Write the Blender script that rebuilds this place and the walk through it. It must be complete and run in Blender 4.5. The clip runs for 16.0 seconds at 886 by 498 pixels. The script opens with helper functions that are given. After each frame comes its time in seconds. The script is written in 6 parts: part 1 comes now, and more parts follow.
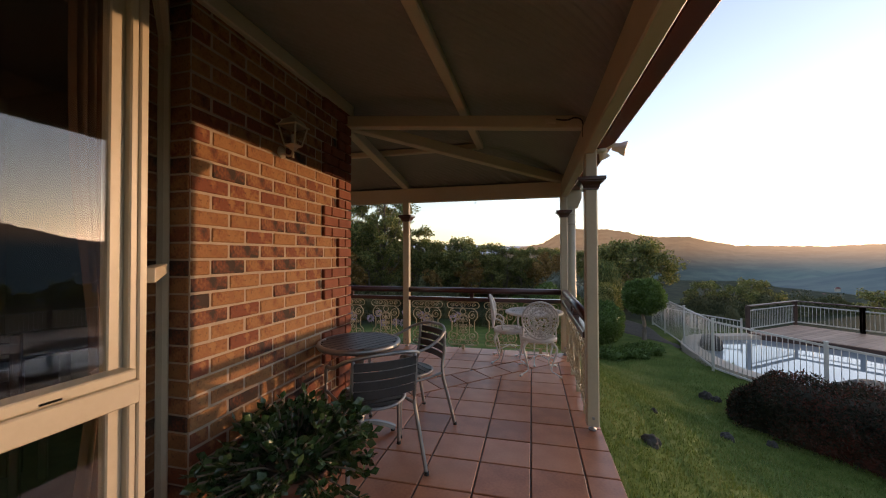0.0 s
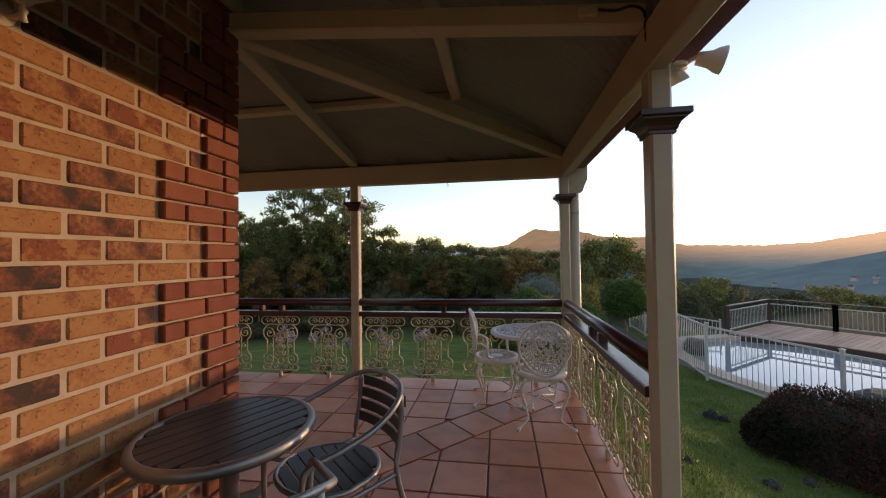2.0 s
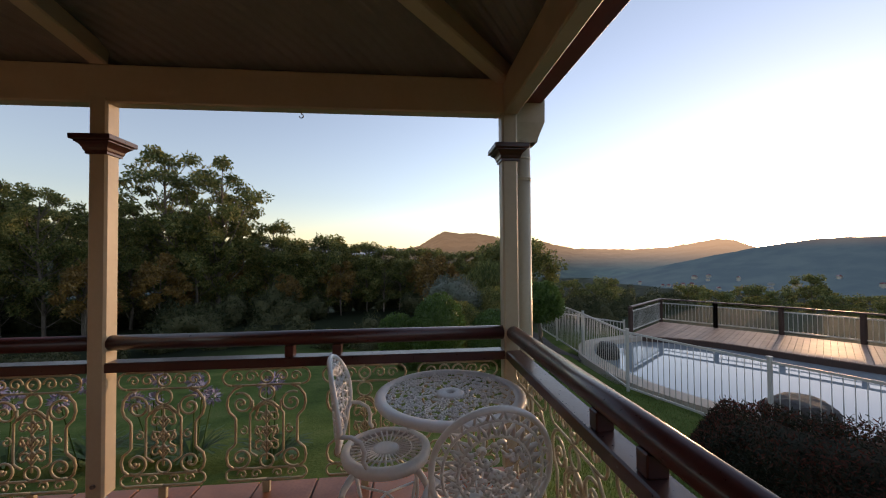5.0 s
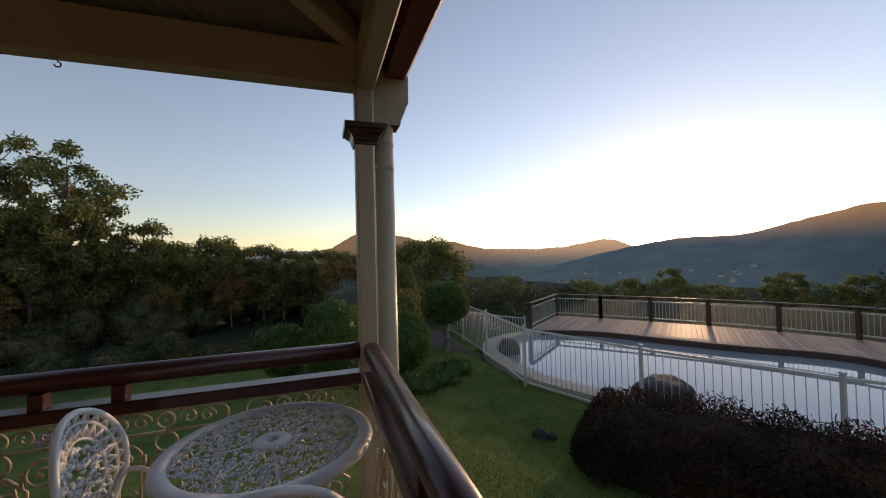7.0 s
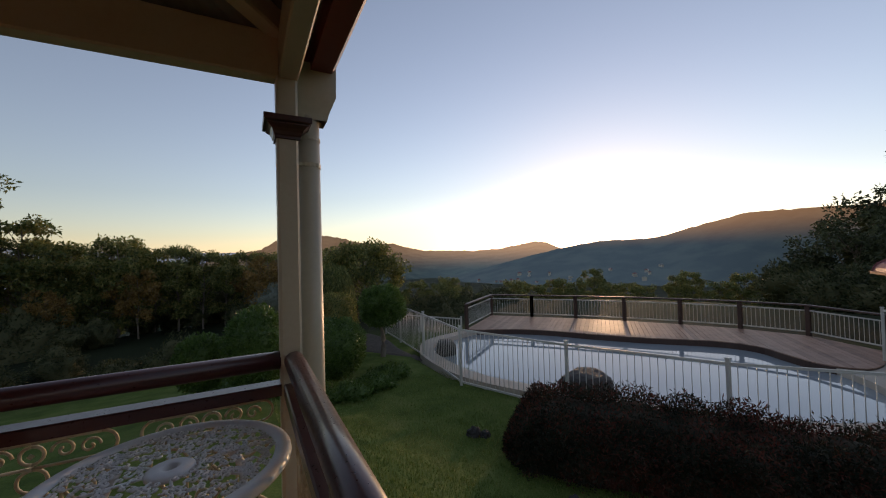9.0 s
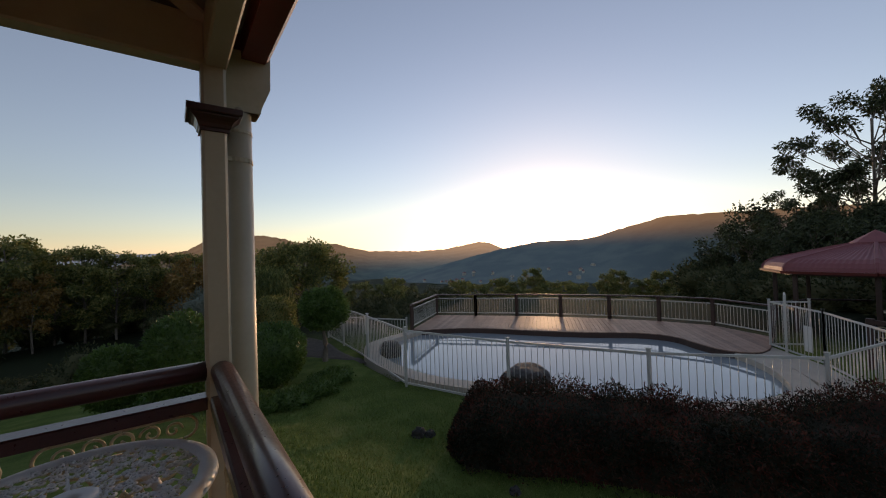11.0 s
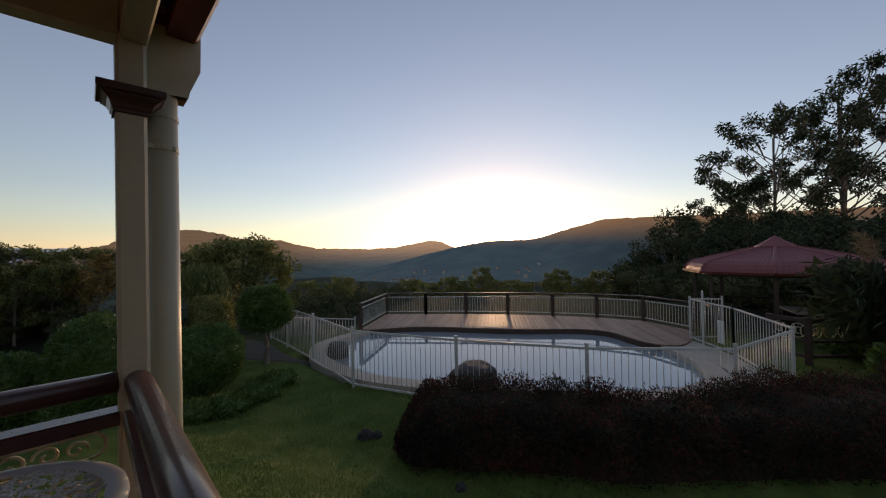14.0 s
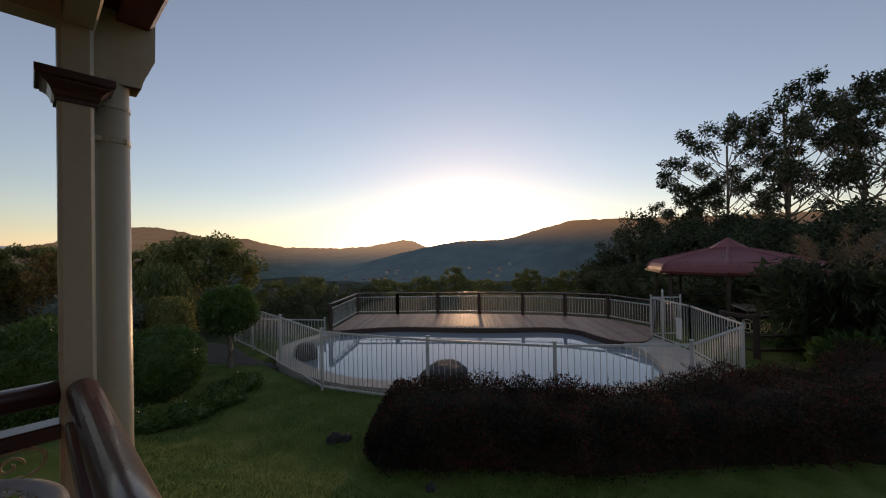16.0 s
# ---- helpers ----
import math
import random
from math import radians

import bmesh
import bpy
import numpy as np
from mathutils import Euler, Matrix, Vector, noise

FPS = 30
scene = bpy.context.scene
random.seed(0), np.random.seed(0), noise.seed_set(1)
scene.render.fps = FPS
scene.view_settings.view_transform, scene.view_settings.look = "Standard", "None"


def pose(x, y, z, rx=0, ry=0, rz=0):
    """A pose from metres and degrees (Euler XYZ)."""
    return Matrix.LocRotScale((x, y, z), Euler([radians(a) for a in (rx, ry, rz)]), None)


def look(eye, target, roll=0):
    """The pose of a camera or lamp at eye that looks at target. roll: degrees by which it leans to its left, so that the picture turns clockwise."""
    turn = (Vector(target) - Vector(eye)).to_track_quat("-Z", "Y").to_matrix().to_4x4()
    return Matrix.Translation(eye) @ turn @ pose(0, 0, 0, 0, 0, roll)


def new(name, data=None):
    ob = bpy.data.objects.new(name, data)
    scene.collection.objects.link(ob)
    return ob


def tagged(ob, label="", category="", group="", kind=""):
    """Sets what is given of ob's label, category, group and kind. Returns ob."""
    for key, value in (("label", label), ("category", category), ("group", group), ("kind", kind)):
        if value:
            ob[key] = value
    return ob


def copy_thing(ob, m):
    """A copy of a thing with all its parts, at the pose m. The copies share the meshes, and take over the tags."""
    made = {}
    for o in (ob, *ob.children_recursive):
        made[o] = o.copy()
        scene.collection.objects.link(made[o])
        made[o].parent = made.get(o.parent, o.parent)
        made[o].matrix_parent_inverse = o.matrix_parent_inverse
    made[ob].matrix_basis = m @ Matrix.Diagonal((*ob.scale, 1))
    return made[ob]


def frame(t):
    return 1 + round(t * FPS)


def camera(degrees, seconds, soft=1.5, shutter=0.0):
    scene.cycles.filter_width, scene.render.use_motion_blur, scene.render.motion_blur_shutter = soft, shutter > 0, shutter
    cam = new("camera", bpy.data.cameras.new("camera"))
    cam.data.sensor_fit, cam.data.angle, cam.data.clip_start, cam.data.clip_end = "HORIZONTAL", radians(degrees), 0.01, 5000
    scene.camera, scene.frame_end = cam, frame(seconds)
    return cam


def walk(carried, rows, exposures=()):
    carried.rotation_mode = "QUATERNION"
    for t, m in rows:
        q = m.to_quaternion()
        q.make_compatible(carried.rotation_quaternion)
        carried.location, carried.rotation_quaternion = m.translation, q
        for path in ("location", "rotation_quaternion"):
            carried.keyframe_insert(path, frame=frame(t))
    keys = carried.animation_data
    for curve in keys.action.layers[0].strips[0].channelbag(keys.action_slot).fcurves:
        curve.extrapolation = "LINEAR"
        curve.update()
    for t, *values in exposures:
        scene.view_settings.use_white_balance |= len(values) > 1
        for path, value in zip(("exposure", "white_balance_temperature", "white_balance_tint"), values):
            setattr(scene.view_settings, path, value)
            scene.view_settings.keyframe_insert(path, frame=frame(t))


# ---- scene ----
cam = camera(100.9, 16.0, soft=1.1)
PATH = [
    (0, (0.166, 0.699, 1.363), (-0.306, 2.643, 1.395), -0.2),
    (0.5, (-0.003, 1.091, 1.378), (-0.464, 3.037, 1.423), -0.5),
    (1, (-0.062, 1.449, 1.365), (-0.482, 3.404, 1.405), -0.5),
    (1.5, (-0.062, 1.737, 1.349), (-0.43, 3.703, 1.376), -0.6),
    (2, (-0.093, 2.018, 1.349), (-0.39, 3.995, 1.388), -0.8),
    (2.5, (-0.113, 2.353, 1.355), (-0.343, 4.339, 1.393), -0.6),
    (3, (-0.102, 2.698, 1.333), (-0.27, 4.691, 1.367), -0.6),
    (5.5, (0.073, 3.93, 1.297), (0.381, 5.906, 1.339), -0.7),
    (6, (0.22, 4.027, 1.292), (0.657, 5.978, 1.328), -1.1),
    (6.5, (0.331, 4.053, 1.299), (0.877, 5.977, 1.345), -1.4),
    (7, (0.37, 4.057, 1.3), (1.005, 5.953, 1.341), -1.5),
    (7.5, (0.387, 4.057, 1.307), (1.105, 5.924, 1.347), -1.5),
    (8, (0.401, 4.068, 1.302), (1.196, 5.903, 1.345), -1.8),
    (8.5, (0.412, 4.064, 1.305), (1.28, 5.866, 1.34), -1.5),
    (9, (0.42, 4.07, 1.302), (1.362, 5.835, 1.344), -1.6),
    (9.5, (0.428, 4.073, 1.306), (1.44, 5.798, 1.349), -1.7),
    (12, (0.443, 4.057, 1.304), (1.714, 5.601, 1.334), -1.5),
    (12.5, (0.452, 4.057, 1.312), (1.751, 5.578, 1.34), -1.2),
    (13, (0.453, 4.057, 1.313), (1.786, 5.548, 1.338), -1.2),
    (13.5, (0.459, 4.058, 1.313), (1.824, 5.52, 1.333), -1.2),
    (14, (0.465, 4.063, 1.311), (1.859, 5.498, 1.331), -1.2),
    (14.5, (0.47, 4.057, 1.314), (1.891, 5.464, 1.334), -1.1),
    (15, (0.473, 4.062, 1.316), (1.922, 5.441, 1.335), -1.0),
    (15.5, (0.474, 4.06, 1.315), (1.949, 5.411, 1.333), -1.0),
    (16, (0.478, 4.055, 1.316), (1.975, 5.381, 1.331), -1.0),
]
walk(cam, [(t, look(eye, to, lean)) for t, eye, to, lean in PATH], [(0.0, 2.35, 6450, 22), (3.0, 2.3, 6450, 22), (5.5, 1.9, 6450, 22), (9.0, 1.45, 6450, 22), (16.0, 1.15, 6450, 22)])

# ---- light ----
SUN_AZ, SUN_EL = 52.0, 2.3
GLOW_AZ = 46.0
sun_dir = Vector((math.sin(radians(SUN_AZ)) * math.cos(radians(SUN_EL)), math.cos(radians(SUN_AZ)) * math.cos(radians(SUN_EL)), math.sin(radians(SUN_EL))))
world = bpy.data.worlds.new("sky")
scene.world = world
world.use_nodes = True
wt = world.node_tree
sky = wt.nodes.new("ShaderNodeTexSky")
sky.sky_type = "NISHITA"
sky.sun_disc = False
sky.sun_elevation = radians(SUN_EL)
sky.sun_rotation = radians(SUN_AZ)
sky.altitude = 200
sky.air_density = 1.0
sky.dust_density = 0.26
sky.ozone_density = 2.0
muted = wt.nodes.new("ShaderNodeHueSaturation")
muted.inputs["Saturation"].default_value = 0.68
wt.links.new(sky.outputs[0], muted.inputs["Color"])
wt.links.new(muted.outputs[0], wt.nodes["Background"].inputs[0])
wt.nodes["Background"].inputs[1].default_value = 0.15
sun = new("sun", bpy.data.lights.new("sun", "SUN"))
sun.data.energy = 0.50
sun.data.angle = radians(0.6)
sun.data.color = (1.0, 0.62, 0.3)
sun.matrix_world = look(sun_dir * 60, (0, 0, 0))

# ---- building helpers ----
class Mesh:
    """Collects vertices and faces of one part."""

    def __init__(self):
        self.v, self.f = [], []

    def add(self, verts, faces, m=None):
        n = len(self.v)
        self.v += [tuple(m @ Vector(p)) for p in verts] if m is not None else [tuple(p) for p in verts]
        self.f += [tuple(i + n for i in f) for f in faces]
        return self

    def box(self, x0, x1, y0, y1, z0, z1, c=0.0, m=None):
        """A box between two corners, its edges cut by c."""
        if c <= 0:
            v = [(x, y, z) for z in (z0, z1) for y in (y0, y1) for x in (x0, x1)]
            return self.add(v, [(0, 2, 3, 1), (4, 5, 7, 6), (0, 1, 5, 4), (2, 6, 7, 3), (0, 4, 6, 2), (1, 3, 7, 5)], m)
        bm = bmesh.new()
        bmesh.ops.create_cube(bm, size=1.0)
        for p in bm.verts:
            p.co = ((x0 + x1) / 2 + p.co.x * (x1 - x0), (y0 + y1) / 2 + p.co.y * (y1 - y0), (z0 + z1) / 2 + p.co.z * (z1 - z0))
        bmesh.ops.bevel(bm, geom=bm.edges[:], offset=c, segments=1, affect="EDGES")
        bm.verts.index_update()
        self.add([p.co[:] for p in bm.verts], [[p.index for p in f.verts] for f in bm.faces], m)
        bm.free()
        return self

    def prism(self, poly, z0, z1, m=None):
        """A flat outline (counter-clockwise) raised from z0 to z1."""
        n = len(poly)
        v = [(x, y, z0) for x, y in poly] + [(x, y, z1) for x, y in poly]
        f = [tuple(range(n - 1, -1, -1)), tuple(range(n, 2 * n))] + [(i, (i + 1) % n, n + (i + 1) % n, n + i) for i in range(n)]
        return self.add(v, f, m)

    def sweep(self, pts, outline, closed=False, up=(0, 0, 1), caps=True, scale=None):
        """A cross-section carried along a line of points."""
        pts = [Vector(p) for p in pts]
        n, k, up = len(pts), len(outline), Vector(up)
        start = len(self.v)
        for i, p in enumerate(pts):
            a = pts[(i - 1) % n] if closed or i > 0 else p
            b = pts[(i + 1) % n] if closed or i < n - 1 else p
            d = (b - a).normalized()
            side = d.cross(up)
            if side.length < 1e-4:
                side = d.cross(Vector((1, 0.013, 0)))
            side.normalize()
            top = side.cross(d)
            s = scale[i] if scale else 1.0
            self.v += [tuple(p + side * (u * s) + top * (w * s)) for u, w in outline]
        for i in range(n if closed else n - 1):
            a, b = start + i * k, start + ((i + 1) % n) * k
            self.f += [(a + j, a + (j + 1) % k, b + (j + 1) % k, b + j) for j in range(k)]
        if caps and not closed:
            self.f += [tuple(start + j for j in range(k - 1, -1, -1)), tuple(start + (n - 1) * k + j for j in range(k))]
        return self

    def tube(self, pts, r, sides=8, closed=False, up=(0, 0, 1), scale=None):
        ring = [(r * math.cos(2 * math.pi * j / sides), r * math.sin(2 * math.pi * j / sides)) for j in range(sides)]
        return self.sweep(pts, ring, closed, up, True, scale)

    def lathe(self, profile, n=24, at=(0, 0, 0)):
        """Turns a line of (radius, height) about the upright axis."""
        s, k = len(self.v), len(profile)
        for j in range(n):
            c, w = math.cos(2 * math.pi * j / n), math.sin(2 * math.pi * j / n)
            self.v += [(at[0] + r * c, at[1] + r * w, at[2] + z) for r, z in profile]
        for j in range(n):
            a, b = s + j * k, s + ((j + 1) % n) * k
            self.f += [(a + i, b + i, b + i + 1, a + i + 1) for i in range(k - 1)]
        return self

    def data(self, name, material, smooth=False):
        me = bpy.data.meshes.new(name)
        me.from_pydata(self.v, [], self.f)
        me.materials.append(material)
        if smooth:
            me.polygons.foreach_set("use_smooth", [True] * len(me.polygons))
        me.update()
        return me


def part(name, shape, material, parent=None, label="", smooth=False, kind=""):
    """Links a shape as one mesh object, under a thing or a part."""
    me = shape if isinstance(shape, bpy.types.Mesh) else shape.data(name, material, smooth)
    ob = new(name, me)
    if parent:
        ob.parent = parent
    return tagged(ob, label=label, kind=kind)


def thing(name, label, category, at=(0, 0, 0), turn=0.0, group="", kind=""):
    ob = new(name)
    ob.empty_display_size = 0.1
    ob.matrix_basis = pose(*at, 0, 0, turn)
    return tagged(ob, label, category, group, kind)


def arc(cx, cz, r, a0, a1, n=10):
    return [(cx + r * math.cos(radians(a0 + (a1 - a0) * i / n)), cz + r * math.sin(radians(a0 + (a1 - a0) * i / n))) for i in range(n + 1)]


def spiral(cx, cz, r0, r1, a0, a1, n=16):
    out = []
    for i in range(n + 1):
        u = i / n
        a, r = radians(a0 + (a1 - a0) * u), r0 + (r1 - r0) * u
        out.append((cx + r * math.cos(a), cz + r * math.sin(a)))
    return out


def smooth_line(pts, steps=6):
    """A rounded line through the points."""
    p = [Vector(q) for q in pts]
    out = []
    for i in range(len(p) - 1):
        a, b, c, d = p[max(i - 1, 0)], p[i], p[i + 1], p[min(i + 2, len(p) - 1)]
        for k in range(steps):
            t = k / steps
            out.append(0.5 * ((2 * b) + (c - a) * t + (2 * a - 5 * b + 4 * c - d) * t * t + (3 * b - a - 3 * c + d) * t ** 3))
    return out + [p[-1]]


# ---- materials ----
def material(name, colours, rough=0.6, metal=0.0, scale=8.0, grain=60.0, bump=0.2, piece=0.0, stretch=(1, 1, 1), depth=0.004, coat=0.0, through_light=0.0, island=False, spots=0.0):
    """Two scales of variation between the colours, fine relief, and a shift for each piece."""
    m = bpy.data.materials.new(name)
    m.use_nodes = True
    nt = m.node_tree
    n, link = nt.nodes, nt.links.new
    bsdf = n["Principled BSDF"]
    co = n.new("ShaderNodeTexCoord")
    mp = n.new("ShaderNodeMapping")
    mp.inputs["Scale"].default_value = stretch
    link(co.outputs["Object"], mp.inputs["Vector"])
    big, fine = n.new("ShaderNodeTexNoise"), n.new("ShaderNodeTexNoise")
    for q, s, d in ((big, scale, 4), (fine, grain, 3)):
        q.inputs["Scale"].default_value = s
        q.inputs["Detail"].default_value = d
        link(mp.outputs[0], q.inputs["Vector"])
    mix = n.new("ShaderNodeMath")
    mix.operation = "MULTIPLY_ADD"
    mix.inputs[1].default_value = 0.35
    link(fine.outputs[0], mix.inputs[0])
    scaled = n.new("ShaderNodeMath")
    scaled.operation = "MULTIPLY"
    scaled.inputs[1].default_value = 0.65
    link(big.outputs[0], scaled.inputs[0])
    link(scaled.outputs[0], mix.inputs[2])
    src = mix.outputs[0]
    if piece > 0:
        if island:
            rnd = n.new("ShaderNodeNewGeometry").outputs["Random Per Island"]
        else:
            rnd = n.new("ShaderNodeObjectInfo").outputs["Random"]
        shift = n.new("ShaderNodeMath")
        shift.operation = "MULTIPLY_ADD"
        shift.inputs[1].default_value = piece
        shift.inputs[2].default_value = -piece / 2
        link(rnd, shift.inputs[0])
        total = n.new("ShaderNodeMath")
        link(src, total.inputs[0])
        link(shift.outputs[0], total.inputs[1])
        src = total.outputs[0]
    ramp = n.new("ShaderNodeValToRGB")
    el = ramp.color_ramp.elements
    k = len(colours)
    while len(el) < k:
        el.new(0.5)
    for i, c in enumerate(colours):
        el[i].position = (0.28 + 0.44 * i / max(k - 1, 1)) if piece <= 0.5 else (0.08 + 0.84 * i / max(k - 1, 1))
        el[i].color = (*c, 1)
    link(src, ramp.inputs[0])
    colour = ramp.outputs[0]
    if spots > 0:
        dots = n.new("ShaderNodeTexNoise")
        dots.inputs["Scale"].default_value = 80
        link(mp.outputs[0], dots.inputs["Vector"])
        cut = n.new("ShaderNodeMapRange")
        cut.inputs[1].default_value, cut.inputs[2].default_value = 0.61, 0.67
        cut.inputs[3].default_value, cut.inputs[4].default_value = 0.0, spots
        link(dots.outputs[0], cut.inputs[0])
        dark = n.new("ShaderNodeMix")
        dark.data_type = "RGBA"
        dark.inputs[7].default_value = (0.03, 0.02, 0.018, 1)
        link(cut.outputs[0], dark.inputs[0])
        link(colour, dark.inputs[6])
        colour = dark.outputs[2]
    link(colour, bsdf.inputs["Base Color"])
    rr = n.new("ShaderNodeMapRange")
    rr.inputs[3].default_value, rr.inputs[4].default_value = max(rough - 0.12, 0.03), min(rough + 0.12, 1)
    link(fine.outputs[0], rr.inputs[0])
    link(rr.outputs[0], bsdf.inputs["Roughness"])
    bsdf.inputs["Metallic"].default_value = metal
    bsdf.inputs["Coat Weight"].default_value = coat
    if bump > 0:
        b = n.new("ShaderNodeBump")
        b.inputs["Strength"].default_value = bump
        b.inputs["Distance"].default_value = depth
        link(mix.outputs[0], b.inputs["Height"])
        link(b.outputs[0], bsdf.inputs["Normal"])
    if through_light > 0:
        tr, ms = n.new("ShaderNodeBsdfTranslucent"), n.new("ShaderNodeMixShader")
        ms.inputs[0].default_value = through_light
        link(colour, tr.inputs[0])
        link(bsdf.outputs[0], ms.inputs[1])
        link(tr.outputs[0], ms.inputs[2])
        link(ms.outputs[0], n["Material Output"].inputs[0])
    return m


CREAM = material("cream_paint", [(0.46, 0.38, 0.26), (0.54, 0.46, 0.33)], 0.42, scale=3, grain=40, bump=0.08)
OXBLOOD = material("oxblood_paint", [(0.045, 0.012, 0.010), (0.075, 0.020, 0.016)], 0.32, scale=4, grain=70, bump=0.1, coat=0.15)
FASCIA = material("red_brown_steel", [(0.13, 0.022, 0.018), (0.18, 0.032, 0.024)], 0.4, scale=3, grain=50, bump=0.05)
SHEET = material("roof_underside", [(0.19, 0.19, 0.17), (0.26, 0.255, 0.23)], 0.55, scale=2, grain=30, bump=0.05)
BRICK = material("clay_brick", [(0.043, 0.024, 0.016), (0.173, 0.052, 0.023), (0.294, 0.134, 0.049), (0.328, 0.158, 0.058), (0.259, 0.106, 0.040), (0.311, 0.145, 0.052), (0.190, 0.054, 0.024)], 0.88, scale=9, grain=70, bump=1.0, piece=0.95, spots=0.5, depth=0.006)
QUOIN = material("red_brick", [(0.164, 0.039, 0.017), (0.210, 0.058, 0.026), (0.236, 0.069, 0.031)], 0.85, scale=9, grain=110, bump=0.5, piece=0.4, spots=0.5)
MORTAR = material("mortar", [(0.340, 0.255, 0.178), (0.459, 0.357, 0.264)], 0.95, scale=12, grain=160, bump=0.6)
TILE = material("terracotta_tile", [(0.34, 0.122, 0.058), (0.49, 0.19, 0.092), (0.57, 0.245, 0.128)], 0.36, scale=5, grain=60, bump=0.25, piece=0.42, depth=0.003)
GROUT = material("grout", [(0.13, 0.10, 0.085), (0.22, 0.175, 0.15)], 0.95, scale=10, grain=120, bump=0.4)
IRON = material("cream_cast_iron", [(0.46, 0.38, 0.23), (0.60, 0.51, 0.33)], 0.4, scale=14, grain=90, bump=0.25)
WHITE_IRON = material("white_cast_iron", [(0.66, 0.66, 0.66), (0.80, 0.80, 0.79)], 0.38, scale=12, grain=90, bump=0.3)
ALU = material("brushed_aluminium", [(0.27, 0.265, 0.26), (0.36, 0.355, 0.35)], 0.46, metal=0.85, scale=6, grain=120, bump=0.05)
SLAT = material("dark_slat", [(0.030, 0.028, 0.030), (0.055, 0.052, 0.054)], 0.42, scale=5, grain=90, bump=0.15, stretch=(1, 6, 1))
WHITE = material("white_metal_paint", [(0.74, 0.72, 0.68), (0.82, 0.80, 0.76)], 0.4, scale=5, grain=50, bump=0.05)
FENCE_PAINT = material("fence_paint", [(0.52, 0.50, 0.45), (0.60, 0.58, 0.53)], 0.45, scale=5, grain=50, bump=0.05)
DECK = material("deck_board", [(0.20, 0.11, 0.078), (0.30, 0.175, 0.12), (0.38, 0.23, 0.16)], 0.54, scale=3, grain=40, bump=0.2, piece=0.35)
TIMBER = material("dark_timber", [(0.050, 0.026, 0.019), (0.085, 0.045, 0.032)], 0.5, scale=6, grain=60, bump=0.3, stretch=(4, 4, 1))
PAVING = material("pool_paving", [(0.42, 0.36, 0.29), (0.55, 0.48, 0.39)], 0.75, scale=2.5, grain=60, bump=0.3)
ROCK = material("basalt_rock", [(0.022, 0.020, 0.019), (0.055, 0.050, 0.046), (0.085, 0.078, 0.07)], 0.85, scale=5, grain=30, bump=0.8, depth=0.02)
LEAF = material("gum_leaf", [(0.084, 0.110, 0.029), (0.180, 0.204, 0.055), (0.360, 0.318, 0.096)], 0.6, scale=0.6, grain=5, bump=0, piece=0.5, through_light=0.4, island=True)
# darker copy of the leaf colour: backlit shade is painted into it
BACKLIT_LEAF = material("backlit_leaf", [(0.026, 0.036, 0.015), (0.055, 0.068, 0.027), (0.10, 0.11, 0.042)], 0.8, scale=0.6, grain=5, bump=0, piece=0.35, through_light=0.12, island=True)
# warm copy of the leaf colour: low sun on the foliage is painted in
SUNLIT_LEAF = material("sunlit_leaf", [(0.15, 0.090, 0.022), (0.27, 0.165, 0.040), (0.40, 0.24, 0.055)], 0.55, scale=0.6, grain=5, bump=0, piece=0.35, through_light=0.3, island=True)
SCRUB_LEAF = material("scrub_leaf", [(0.034, 0.046, 0.016), (0.065, 0.078, 0.028), (0.12, 0.115, 0.045)], 0.8, scale=0.8, grain=5, bump=0, piece=0.5, through_light=0.2, island=True)
BOX_LEAF = material("clipped_leaf", [(0.050, 0.095, 0.018), (0.095, 0.165, 0.033), (0.14, 0.22, 0.05)], 0.45, scale=2, grain=9, bump=0, piece=0.3, through_light=0.3, island=True)
HEDGE_LEAF = material("hedge_leaf", [(0.014, 0.019, 0.009), (0.033, 0.031, 0.015), (0.13, 0.034, 0.020)], 0.9, scale=1.5, grain=9, bump=0, piece=0.5, through_light=0.2, island=True)
POT_LEAF = material("jade_leaf", [(0.022, 0.050, 0.016), (0.045, 0.085, 0.026), (0.07, 0.115, 0.04)], 0.28, scale=6, grain=30, bump=0.1, piece=0.35, island=True)
BARK = material("gum_bark", [(0.10, 0.075, 0.055), (0.20, 0.16, 0.12), (0.30, 0.25, 0.20)], 0.9, scale=3, grain=24, bump=0.6, stretch=(1, 1, 0.3), depth=0.02)
TERRACOTTA = material("terracotta_pot", [(0.14, 0.06, 0.04), (0.20, 0.085, 0.055)], 0.8, scale=8, grain=70, bump=0.3)
GRASS_BLADE = material("grass_blade", [(0.080, 0.135, 0.020), (0.15, 0.21, 0.040), (0.25, 0.26, 0.08)], 0.6, scale=0.5, grain=6, bump=0, piece=0.3, through_light=0.3, island=True)
GAZEBO_ROOF = material("red_roof_sheet", [(0.22, 0.066, 0.072), (0.29, 0.09, 0.092)], 0.62, scale=2, grain=30, bump=0.05)
BLACK = material("black_rubber", [(0.012, 0.012, 0.012), (0.02, 0.02, 0.02)], 0.6)
CURTAIN = material("curtain_cloth", [(0.13, 0.07, 0.042), (0.19, 0.105, 0.06)], 0.9, scale=5, grain=90, bump=0.2)
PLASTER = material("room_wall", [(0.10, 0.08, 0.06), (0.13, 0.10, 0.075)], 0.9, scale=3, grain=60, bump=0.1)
HEAD_GLASS = material("frosted_glass", [(0.55, 0.55, 0.52), (0.65, 0.65, 0.62)], 0.25, scale=5, grain=40, bump=0.05)
FLOWER = material("lilac_petal", [(0.30, 0.28, 0.42), (0.42, 0.40, 0.54)], 0.6, scale=20, grain=60, bump=0)


